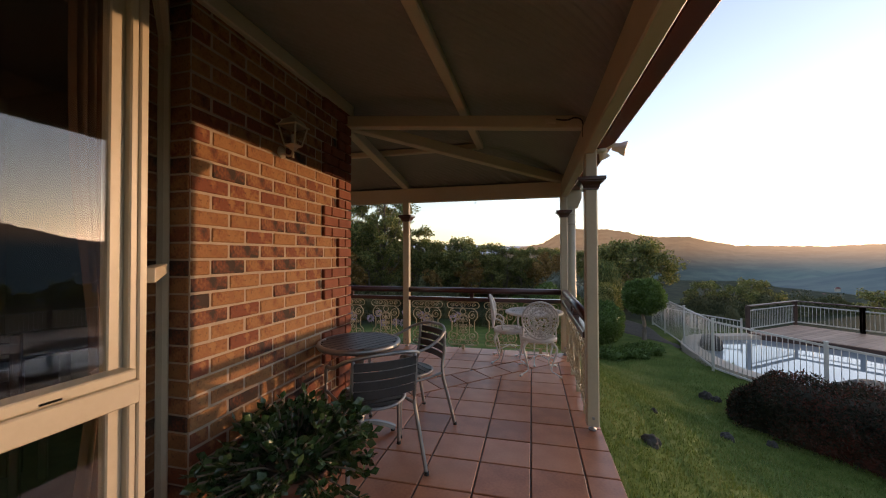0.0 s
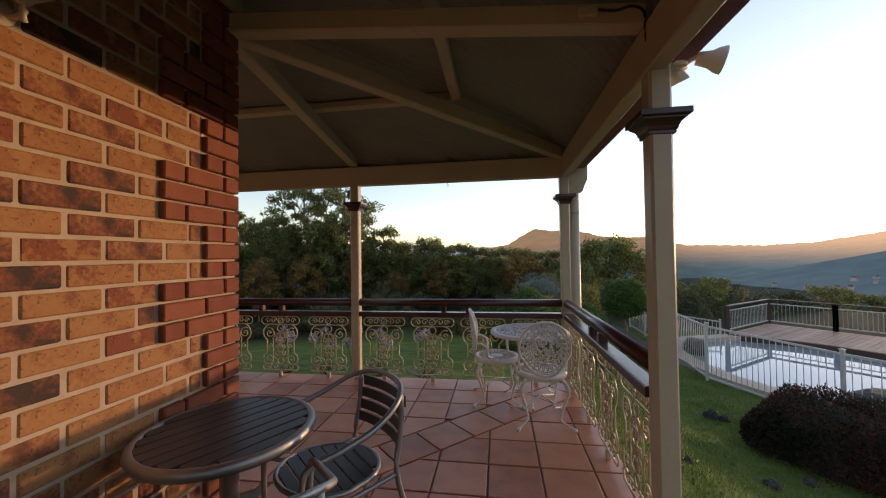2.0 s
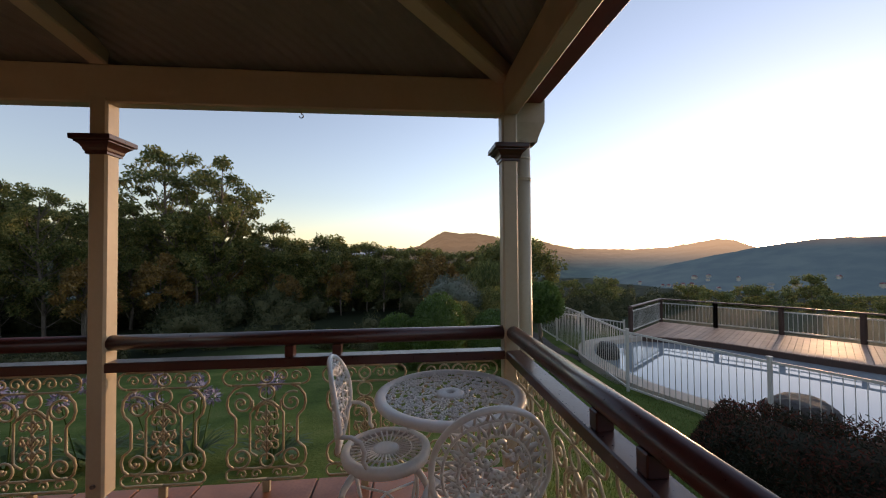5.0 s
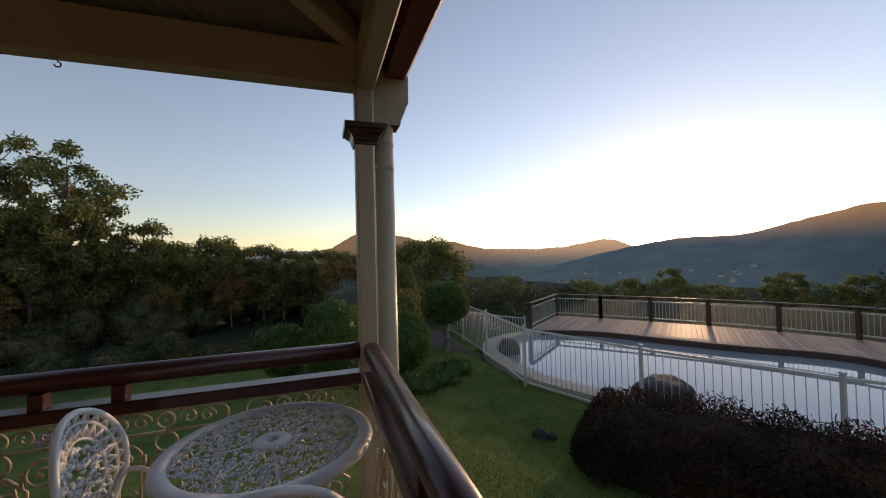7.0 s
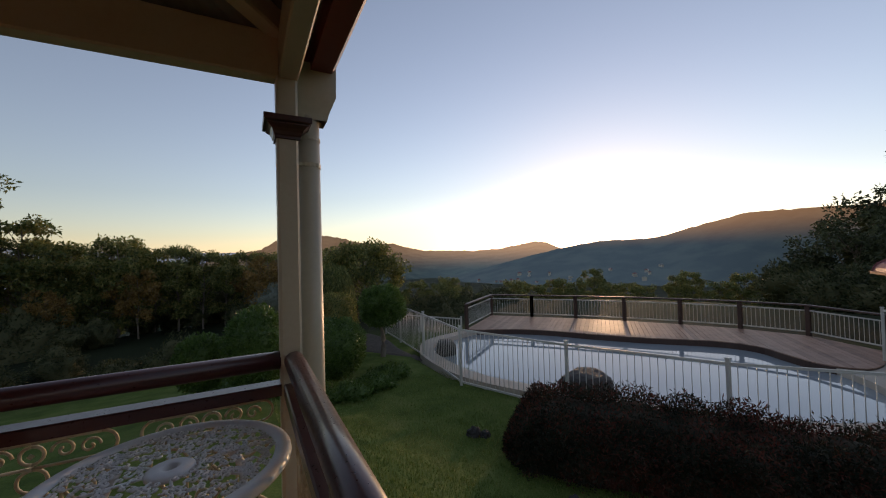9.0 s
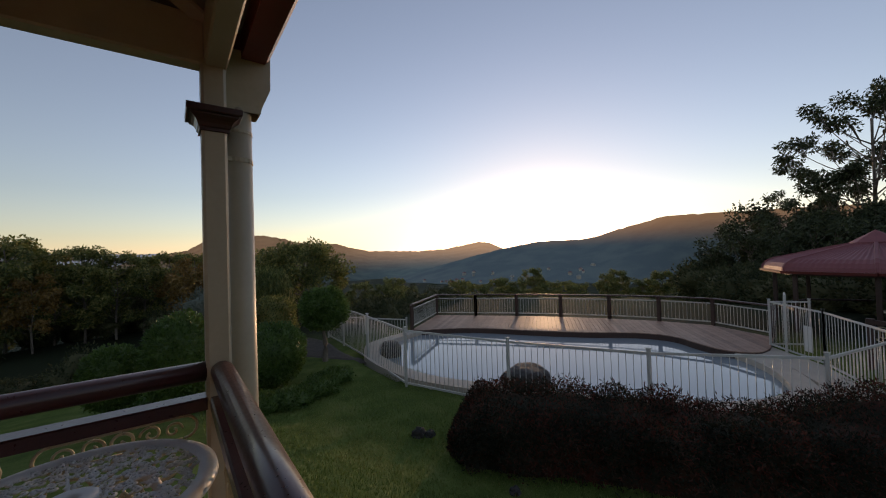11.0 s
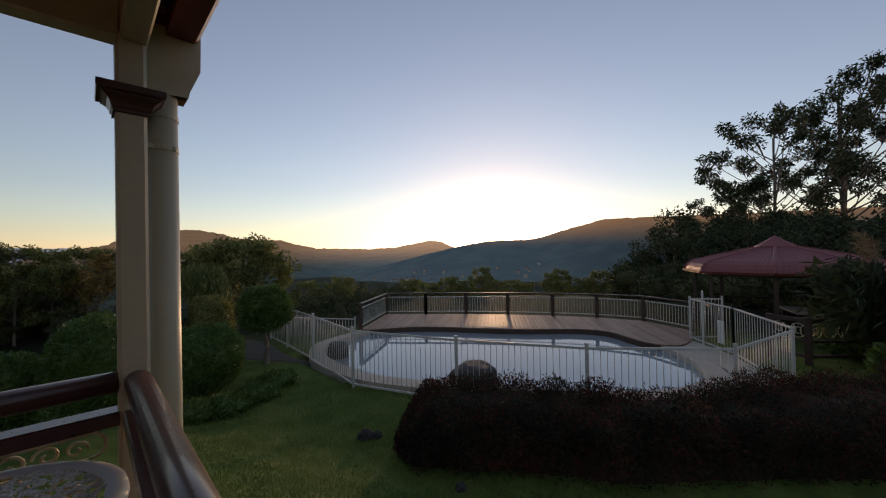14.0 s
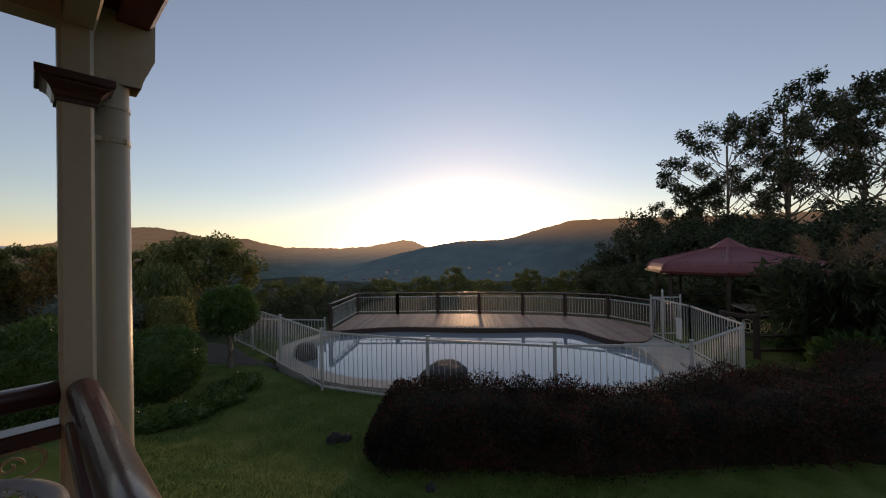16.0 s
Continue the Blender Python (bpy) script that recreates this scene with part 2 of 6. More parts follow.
def glass_material():
    m = bpy.data.materials.new("window_glass")
    m.use_nodes = True
    b = m.node_tree.nodes["Principled BSDF"]
    b.inputs["Base Color"].default_value = (0.9, 0.92, 0.92, 1)
    b.inputs["Roughness"].default_value = 0.0
    b.inputs["Transmission Weight"].default_value = 1.0
    b.inputs["IOR"].default_value = 1.55
    return m


def water_material():
    m = bpy.data.materials.new("pool_water")
    m.use_nodes = True
    nt = m.node_tree
    b = nt.nodes["Principled BSDF"]
    b.inputs["Base Color"].default_value = (0.30, 0.34, 0.36, 1)
    b.inputs["Roughness"].default_value = 0.02
    b.inputs["IOR"].default_value = 1.6
    wave, bp = nt.nodes.new("ShaderNodeTexNoise"), nt.nodes.new("ShaderNodeBump")
    wave.inputs["Scale"].default_value = 1.6
    wave.inputs["Detail"].default_value = 3
    bp.inputs["Strength"].default_value = 0.12
    bp.inputs["Distance"].default_value = 0.01
    nt.links.new(wave.outputs[0], bp.inputs["Height"])
    nt.links.new(bp.outputs[0], b.inputs["Normal"])
    return m


GLASS, WATER = glass_material(), water_material()


def lawn_material():
    """Mown grass round the house, rough scrub and woodland floor further off."""
    m = material("lawn", [(0.045, 0.075, 0.015), (0.105, 0.150, 0.032), (0.185, 0.205, 0.065)], 0.9, scale=2.2, grain=35, bump=0.8, depth=0.03)
    nt = m.node_tree
    n, link = nt.nodes, nt.links.new
    bsdf = n["Principled BSDF"]
    grass = bsdf.inputs["Base Color"].links[0].from_socket
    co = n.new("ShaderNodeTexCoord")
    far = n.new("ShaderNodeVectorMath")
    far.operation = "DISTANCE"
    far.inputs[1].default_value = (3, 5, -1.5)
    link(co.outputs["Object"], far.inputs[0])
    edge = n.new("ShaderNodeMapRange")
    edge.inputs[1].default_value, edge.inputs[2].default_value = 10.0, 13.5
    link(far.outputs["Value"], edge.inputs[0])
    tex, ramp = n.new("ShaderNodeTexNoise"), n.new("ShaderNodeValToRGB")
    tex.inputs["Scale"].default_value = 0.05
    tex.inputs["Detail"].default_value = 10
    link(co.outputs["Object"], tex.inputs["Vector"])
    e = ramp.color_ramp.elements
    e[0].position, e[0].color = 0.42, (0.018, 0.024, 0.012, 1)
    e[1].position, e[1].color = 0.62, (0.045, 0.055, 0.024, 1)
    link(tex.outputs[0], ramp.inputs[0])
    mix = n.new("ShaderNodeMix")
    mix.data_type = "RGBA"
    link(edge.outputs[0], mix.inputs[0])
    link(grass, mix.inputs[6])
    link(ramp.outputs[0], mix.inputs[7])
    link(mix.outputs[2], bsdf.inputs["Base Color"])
    bsdf.inputs["Specular IOR Level"].default_value = 0.08
    return m


LAWN = lawn_material()


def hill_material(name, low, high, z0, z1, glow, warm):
    """Far wooded slopes; morning airlight is painted as emission, growing towards the sun and the ridge."""
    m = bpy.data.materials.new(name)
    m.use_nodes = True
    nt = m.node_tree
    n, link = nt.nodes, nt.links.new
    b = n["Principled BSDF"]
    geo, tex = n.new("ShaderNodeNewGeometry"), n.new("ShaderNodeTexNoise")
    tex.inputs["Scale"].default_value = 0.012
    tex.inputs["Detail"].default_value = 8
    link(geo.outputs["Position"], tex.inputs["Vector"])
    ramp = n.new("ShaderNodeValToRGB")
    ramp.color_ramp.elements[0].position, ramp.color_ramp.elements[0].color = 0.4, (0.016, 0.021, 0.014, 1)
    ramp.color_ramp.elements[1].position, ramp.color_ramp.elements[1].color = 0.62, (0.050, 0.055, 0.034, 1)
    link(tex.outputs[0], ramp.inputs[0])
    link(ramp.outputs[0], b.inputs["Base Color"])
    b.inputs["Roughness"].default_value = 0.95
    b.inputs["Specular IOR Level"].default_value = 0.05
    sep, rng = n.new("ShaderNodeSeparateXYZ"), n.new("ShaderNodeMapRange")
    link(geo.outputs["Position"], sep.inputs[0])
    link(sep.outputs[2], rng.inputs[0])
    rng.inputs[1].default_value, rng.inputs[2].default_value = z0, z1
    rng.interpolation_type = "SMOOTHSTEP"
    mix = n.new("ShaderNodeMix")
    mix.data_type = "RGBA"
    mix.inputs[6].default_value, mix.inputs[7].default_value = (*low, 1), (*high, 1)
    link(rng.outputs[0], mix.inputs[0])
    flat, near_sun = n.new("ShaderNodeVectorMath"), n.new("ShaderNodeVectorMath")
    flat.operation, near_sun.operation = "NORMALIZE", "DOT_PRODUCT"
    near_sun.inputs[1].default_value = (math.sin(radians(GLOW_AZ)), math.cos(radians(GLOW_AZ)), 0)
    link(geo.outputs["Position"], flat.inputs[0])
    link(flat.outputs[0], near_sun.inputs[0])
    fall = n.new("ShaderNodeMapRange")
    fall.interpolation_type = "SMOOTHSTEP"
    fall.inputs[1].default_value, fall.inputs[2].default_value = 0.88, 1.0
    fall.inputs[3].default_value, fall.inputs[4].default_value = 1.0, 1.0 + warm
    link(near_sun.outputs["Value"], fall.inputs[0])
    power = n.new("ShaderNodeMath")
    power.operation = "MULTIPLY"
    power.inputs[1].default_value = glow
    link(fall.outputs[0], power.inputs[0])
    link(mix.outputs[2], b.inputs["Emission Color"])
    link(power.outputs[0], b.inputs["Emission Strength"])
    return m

# ---- verandah: the plan ----
WALL_X, CORNER_Y, RETURN_Y, RECESS_X = -1.48, 3.79, 2.164, -1.62
POST_X, P1_Y, P2_Y, P3_X = 0.60, 3.757, 5.925, -1.665
EDGE_X, EDGE_Y = 0.68, 6.02
COURSE = 0.086


def structure(name, shape, material_, label, category, smooth=False):
    ob = part(name, shape, material_, None, label, smooth, "structure")
    return tagged(ob, category=category)


slab = Mesh().box(-9, EDGE_X, -4, EDGE_Y, -0.32, -0.012)
verandah_floor = structure("floor", slab, GROUT, "concrete verandah slab with terracotta tiles and grey joints", "floor")

wall_side = structure("wall_side", Mesh().box(-1.75, WALL_X - 0.005, RETURN_Y + 0.005, CORNER_Y - 0.005, -0.012, 3.0), MORTAR, "orange and brown brick wall with raised red quoins", "wall")
wall_end = structure("wall_end", Mesh().box(-9, -1.752, CORNER_Y - 0.25, CORNER_Y - 0.010, -0.012, 3.0), MORTAR, "brick end wall of the house", "wall")

# bay window wall: sill wall, lintel and the wall beyond it
wall_bay = structure("wall_bay", Mesh().box(-1.85, RECESS_X, -4, -0.4, -0.012, 3.0).box(-1.85, RECESS_X, -0.4, RETURN_Y - 0.002, 2.5, 3.0), MORTAR, "brick wall round the bay window", "wall")
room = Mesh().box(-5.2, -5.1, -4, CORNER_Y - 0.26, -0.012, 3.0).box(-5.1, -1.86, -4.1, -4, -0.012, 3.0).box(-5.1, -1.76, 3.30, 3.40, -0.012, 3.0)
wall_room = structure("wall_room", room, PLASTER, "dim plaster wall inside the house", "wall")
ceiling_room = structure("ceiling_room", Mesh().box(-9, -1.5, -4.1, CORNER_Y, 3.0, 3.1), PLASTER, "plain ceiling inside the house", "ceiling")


# ---- verandah roof ----
def roof_z(d):
    """Height of the bullnose sheet d metres out from the wall line."""
    if d <= 1.50:
        return 2.76 - 0.105 * d
    u = (d - 1.50) / 0.74
    return 2.6025 - 0.078 * u - 0.195 * u ** 2.2


OUT = [-0.35, 0, 0.4, 0.8, 1.2, 1.50] + [1.50 + 0.74 * k / 8 for k in range(1, 9)]


def sheet_strip(axis):
    """The corrugated sheet of one side, mitred on the hip line."""
    m = Mesh()
    pitch = 0.076
    far = 7.9 if axis == "y" else 7.0
    n = int(far / (pitch / 4))
    for i in range(n + 1):
        s = i * pitch / 4
        w = 0.008 * math.sin(2 * math.pi * s / pitch)
        for d in OUT:
            dz = roof_z(d) + w
            along = (CORNER_Y + d - s) if axis == "y" else (WALL_X + d - s)
            if axis == "y":
                m.v.append((WALL_X + d, along, dz))
            else:
                m.v.append((along, CORNER_Y + d, dz))
    k = len(OUT)
    for i in range(n):
        for j in range(k - 1):
            a = i * k + j
            m.f.append((a, a + 1, a + k + 1, a + k))
    return m


structure("ceiling_verandah_side", sheet_strip("y"), SHEET, "curved corrugated steel roof sheet seen from below", "ceiling", True)
structure("ceiling_verandah_end", sheet_strip("x"), SHEET, "curved corrugated steel roof sheet seen from below", "ceiling", True)


def timber(name, a, b, w, h, label, mat=None):
    """A straight member with cut edges from a to b (middle of its section)."""
    c = 0.008
    ring = [(-w / 2 + c, -h / 2), (w / 2 - c, -h / 2), (w / 2, -h / 2 + c), (w / 2, h / 2 - c), (w / 2 - c, h / 2), (-w / 2 + c, h / 2), (-w / 2, h / 2 - c), (-w / 2, -h / 2 + c)]
    return structure(name, Mesh().sweep([a, b], ring), mat or CREAM, label, "beam")


BEAM = "cream-painted timber verandah beam on the posts"
timber("beam_side", (POST_X, -4, 2.25), (POST_X, P2_Y + 0.045, 2.25), 0.085, 0.21, BEAM)
timber("beam_end", (POST_X - 0.045, P2_Y, 2.25), (-9, P2_Y, 2.25), 0.085, 0.21, BEAM)
timber("ledger_side", (WALL_X + 0.022, -4, 2.70), (WALL_X + 0.022, CORNER_Y, 2.70), 0.045, 0.10, "cream ledger along the brick wall")
timber("ledger_end", (WALL_X, CORNER_Y + 0.022, 2.70), (-9, CORNER_Y + 0.022, 2.70), 0.045, 0.10, "cream ledger along the brick wall")
RAFTER = "cream-painted rafter under the verandah roof"
timber("rafter_side", (WALL_X, P1_Y, 2.585), (POST_X - 0.04, P1_Y, 2.40), 0.09, 0.10, RAFTER)
timber("rafter_near", (WALL_X, -0.9, 2.585), (POST_X - 0.04, -0.9, 2.40), 0.09, 0.10, RAFTER)
timber("rafter_end", (P3_X + 0.14, CORNER_Y - 0.02, 2.585), (P3_X, P2_Y - 0.04, 2.40), 0.09, 0.10, RAFTER)
timber("hip_rafter", (WALL_X - 0.02, CORNER_Y - 0.02, 2.585), (POST_X - 0.03, P2_Y - 0.03, 2.38), 0.085, 0.11, "cream hip rafter running to the corner post")
PURLIN = "cream purlin under the corrugated roof"
timber("purlin_side", (-0.40, -4, 2.605), (-0.40, CORNER_Y + 1.06, 2.605), 0.075, 0.06, PURLIN)
timber("purlin_end", (-0.42, CORNER_Y + 1.08, 2.605), (-9, CORNER_Y + 1.08, 2.605), 0.075, 0.06, PURLIN)

# gutter: a rolled channel with a flat fascia behind it
GUT = [(-0.01, 0.0), (0.09, 0.0), (0.105, 0.015), (0.11, 0.085), (0.122, 0.105), (0.112, 0.115), (0.098, 0.10), (0.095, 0.02), (0.085, 0.012), (0.0, 0.012), (0.0, 0.12), (-0.01, 0.12)]
structure("gutter_side", Mesh().sweep([(0.715, -4, 2.238), (0.715, P2_Y + 0.115, 2.238)], GUT), FASCIA, "dark red steel gutter along the roof edge", "gutter")
structure("gutter_end", Mesh().sweep([(0.715, P2_Y + 0.118, 2.238), (-9, P2_Y + 0.118, 2.238)], [(-u, w) for u, w in GUT[::-1]]), FASCIA, "dark red steel gutter along the roof edge", "gutter")


# ---- posts ----
def verandah_post(x, y):
    t = thing("verandah_post", "square cream post with a dark red moulded collar", "post", (x, y, 0), group="verandah posts")
    h = 0.047
    c = 0.011
    ring = [(-h + c, -h), (h - c, -h), (h, -h + c), (h, h - c), (h - c, h), (-h + c, h), (-h, h - c), (-h, -h + c)]
    part("shaft", Mesh().prism(ring, 0.045, 2.17), CREAM, t)
    steps = [(0.048, 1.862), (0.055, 1.864), (0.055, 1.876), (0.060, 1.882), (0.063, 1.895), (0.070, 1.908), (0.081, 1.918), (0.087, 1.922), (0.087, 1.928), (0.099, 1.931), (0.101, 1.935), (0.101, 1.956), (0.098, 1.959), (0.046, 1.960)]
    part("collar", Mesh().lathe([(r * math.sqrt(2), z) for r, z in steps], 4), OXBLOOD, t, "dark red stepped collar").matrix_basis = pose(0, 0, 0, 0, 0, 45)
    part("foot", Mesh().lathe([(0, 0.0), (0.03, 0.0), (0.03, 0.012), (0.014, 0.02), (0.014, 0.05), (0, 0.05)], 12), ALU, t, "steel stirrup foot", True)
    part("bolt", Mesh().lathe([(0, 0), (0.012, 0), (0.012, 0.01), (0, 0.012)], 8), ALU, t).matrix_basis = pose(0.0, -0.047, 0.11, 90, 0, 0)
    return t


POSTS = [(0.615, P1_Y), (0.59, P2_Y), (P3_X, P2_Y), (P3_X - 3.6, P2_Y), (POST_X, -0.9)]
for x, y in POSTS:
    verandah_post(x, y)

# ---- rainwater head and downpipe by the corner post ----
rain = thing("downpipe", "cream steel rainwater head over a round downpipe", "downpipe", (0.678, 6.01, 0))
head = Mesh()
rings = [(2.275, 0.10, 0.075), (2.25, 0.10, 0.075), (2.12, 0.098, 0.073), (2.03, 0.062, 0.06), (2.0, 0.055, 0.058)]
for z, a, b in rings:
    head.v += [(-a + 0.01, -b, z), (a + 0.05, -b, z), (a + 0.05, b, z), (-a + 0.01, b, z)]
for i in range(len(rings) - 1):
    head.f += [(i * 4 + j, i * 4 + 4 + j, i * 4 + 4 + (j + 1) % 4, i * 4 + (j + 1) % 4) for j in range(4)]
head.f += [(0, 1, 2, 3)]
part("rain_head", head, CREAM, rain, "box-shaped cream rainwater head")
part("pipe", Mesh().tube([(0.014, 0, 2.02), (0.022, 0, -0.7)], 0.061, 20), CREAM, rain, smooth=True)
part("inlet", Mesh().tube([(0.03, 0, 2.26), (0.03, 0, 2.32)], 0.04, 14), CREAM, rain, smooth=True)
part("clip", Mesh().box(-0.085, 0.06, -0.055, -0.045, 1.765, 1.785, 0.002).lathe([(0.0605, 1.765), (0.064, 1.765), (0.064, 1.785), (0.0605, 1.785)], 20, (0.015, 0, 0)), CREAM, rain)
part("clip", Mesh().lathe([(0.0605, 1.90), (0.064, 1.90), (0.064, 1.915), (0.0605, 1.915)], 20, (0.0145, 0, 0)), CREAM, rain)

# ---- ground: one sheet from the lawn down into the valley ----
def height(x, y):
    """The lie of the land."""
    dx, dy = np.maximum(0, x - 0.7), np.maximum(0, y - 6.0)
    a = 0.44 * dx + 0.16 * dy
    near = -0.2 - 0.5 * (a + 1.28 - np.sqrt((a - 1.28) ** 2 + 0.04))
    r = np.hypot(x - 5, y - 6)
    fall = np.maximum(0, r - 19)
    ahead = np.clip((x * 0.62 + y * 0.78) / 18 - 0.3, 0, 1)
    drop = np.minimum(fall * 0.27, 60 + fall * 0.02) * ahead
    return near - np.minimum(drop, 95)


def pool_dip(x, y):
    """How far the ground is dug out under pool, paving and deck."""
    u = ((x - 9.0) * 0.62 - (y - 10.6) * 0.78) / 6.6
    w = ((x - 9.0) * 0.78 + (y - 10.6) * 0.62) / 4.2
    return np.where(u ** 2 + w ** 2 < 0.72, 0.9, 0.0)


xs = np.concatenate([-np.geomspace(2500, 14, 26), np.arange(-13, 21, 0.3), np.geomspace(22, 3600, 34)])
ys = np.concatenate([-np.geomspace(2500, 14, 24), np.arange(-13, 23, 0.3), np.geomspace(24, 3600, 34)])
gx, gy = np.meshgrid(xs, ys)
gz = height(gx, gy) - pool_dip(gx, gy)
gz = np.where((gx < 0.3) & (gy < 5.6), np.minimum(gz, -0.34), gz)
ground = Mesh()
ground.v = [tuple(p) for p in np.stack([gx, gy, gz], -1).reshape(-1, 3).tolist()]
nx = len(xs)
ground.f = [(j * nx + i, j * nx + i + 1, (j + 1) * nx + i + 1, (j + 1) * nx + i) for j in range(len(ys) - 1) for i in range(nx - 1)]
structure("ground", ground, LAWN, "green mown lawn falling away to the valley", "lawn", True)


def ground_z(x, y):
    return float(height(np.float64(x), np.float64(y)))


# ---- hills round the valley ----
def ridge(name, dist, line, base, material_, rough, label):
    """A wooded ridge: heights in degrees over the eye along compass bearings."""
    m = Mesh()
    az = [a for a, e in line]
    n = 260
    rows = 8
    for i in range(n + 1):
        a = az[0] + (az[-1] - az[0]) * i / n
        e = float(np.interp(a, az, [q for p, q in line]))
        top = 1.3 + dist * math.tan(radians(e))
        top += rough * dist * (noise.noise(Vector((a * 1.7, dist * 0.01, 0))) * 0.0022 + noise.noise(Vector((a * 7, dist * 0.01, 3))) * 0.0010 + noise.noise(Vector((a * 25, dist * 0.01, 7))) * 0.0006)
        for k in range(rows):
            u = k / (rows - 1)
            d = dist * (1 - 0.42 * u) + dist * 0.05 * noise.noise(Vector((a * 0.4, u * 3, 1))) * u
            z = base + (top - base) * (1 - u) ** 1.25
            m.v.append((d * math.sin(radians(a)), d * math.cos(radians(a)), z))
    for i in range(n):
        for k in range(rows - 1):
            q = i * rows + k
            m.f.append((q, q + 1, q + rows + 1, q + rows))
    return structure(name, m, material_, label, "hill", True)


# low and ridge colours are painted haze and sun glow, emitted by the slopes
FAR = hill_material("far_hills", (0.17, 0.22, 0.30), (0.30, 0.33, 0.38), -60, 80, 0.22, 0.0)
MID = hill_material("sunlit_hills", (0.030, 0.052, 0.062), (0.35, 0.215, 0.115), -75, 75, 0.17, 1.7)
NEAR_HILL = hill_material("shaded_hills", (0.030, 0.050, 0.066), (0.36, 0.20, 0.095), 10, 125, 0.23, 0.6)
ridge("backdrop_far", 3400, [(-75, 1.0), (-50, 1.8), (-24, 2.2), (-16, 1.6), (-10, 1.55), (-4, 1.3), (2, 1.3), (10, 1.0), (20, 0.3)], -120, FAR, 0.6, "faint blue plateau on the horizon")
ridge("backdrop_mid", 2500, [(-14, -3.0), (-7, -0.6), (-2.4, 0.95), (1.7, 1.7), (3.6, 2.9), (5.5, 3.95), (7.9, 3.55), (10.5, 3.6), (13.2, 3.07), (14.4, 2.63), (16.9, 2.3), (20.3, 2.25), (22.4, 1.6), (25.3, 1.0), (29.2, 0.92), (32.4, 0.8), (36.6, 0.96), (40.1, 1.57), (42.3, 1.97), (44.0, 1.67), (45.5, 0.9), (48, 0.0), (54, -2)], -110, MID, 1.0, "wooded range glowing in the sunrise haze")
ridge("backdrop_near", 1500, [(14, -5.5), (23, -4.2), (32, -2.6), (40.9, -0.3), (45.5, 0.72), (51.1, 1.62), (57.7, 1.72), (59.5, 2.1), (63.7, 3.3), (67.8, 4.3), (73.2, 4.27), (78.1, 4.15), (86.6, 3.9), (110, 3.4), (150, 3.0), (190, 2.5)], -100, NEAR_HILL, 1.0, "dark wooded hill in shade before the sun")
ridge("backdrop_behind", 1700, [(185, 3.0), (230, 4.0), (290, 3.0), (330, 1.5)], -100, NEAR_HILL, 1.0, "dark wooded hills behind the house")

# ---- pool ----
POOL = [(5.0, 13.3), (4.92, 12.2), (5.05, 11.0), (5.65, 9.7), (6.45, 8.3), (7.4, 7.0), (8.4, 6.1), (9.5, 5.75), (10.5, 6.1), (11.2, 6.6), (11.9, 7.4), (12.6, 8.6), (12.4, 9.8), (11.2, 11.3), (10.2, 12.6), (9.2, 14.2), (8.0, 15.1), (6.8, 14.9), (5.6, 14.4)]
pool_line = [(p.x, p.y) for p in smooth_line([(x, y, 0) for x, y in POOL + POOL[:1]], 5)[:-1]]
WATER_Z = -1.51
structure("water", Mesh().add([(x, y, WATER_Z) for x, y in pool_line], [tuple(range(len(pool_line)))]), WATER, "still pool water mirroring the pale sky", "pool")


def grown(line, d):
    out = []
    for i, (x, y) in enumerate(line):
        a, b = line[i - 1], line[(i + 1) % len(line)]
        t = Vector((b[0] - a[0], b[1] - a[1])).normalized()
        out.append((x + t.y * d, y - t.x * d))
    return out


def collar_ring(inner, outer, z0, z1):
    m, n = Mesh(), len(inner)
    for x, y in inner:
        m.v += [(x, y, z0), (x, y, z1)]
    for x, y in outer:
        m.v += [(x, y, z0), (x, y, z1)]
    for i in range(n):
        j = (i + 1) % n
        a, b, c, d = 2 * i, 2 * j, 2 * n + 2 * i, 2 * n + 2 * j
        m.f += [(a, b, b + 1, a + 1), (a + 1, b + 1, d + 1, c + 1), (c, c + 1, d + 1, d)]
    return m


sign = 1 if sum(a[0] * b[1] - b[0] * a[1] for a, b in zip(pool_line, pool_line[1:] + pool_line[:1])) > 0 else -1
structure("coping", collar_ring(pool_line, grown(pool_line, 0.42 * sign), -2.4, -1.37), PAVING, "pale stone coping round the pool", "paving", False)

structure("paving", Mesh().prism([(9.3, 5.35), (10.05, 4.55), (11.95, 5.65), (13.1, 6.75), (12.3, 6.9), (11.75, 6.75), (11.2, 6.0), (10.4, 5.5)], -1.8, -1.376), PAVING, "tan paving between pool and gate", "paving")

# ---- village in the valley ----
rngv = random.Random(12)
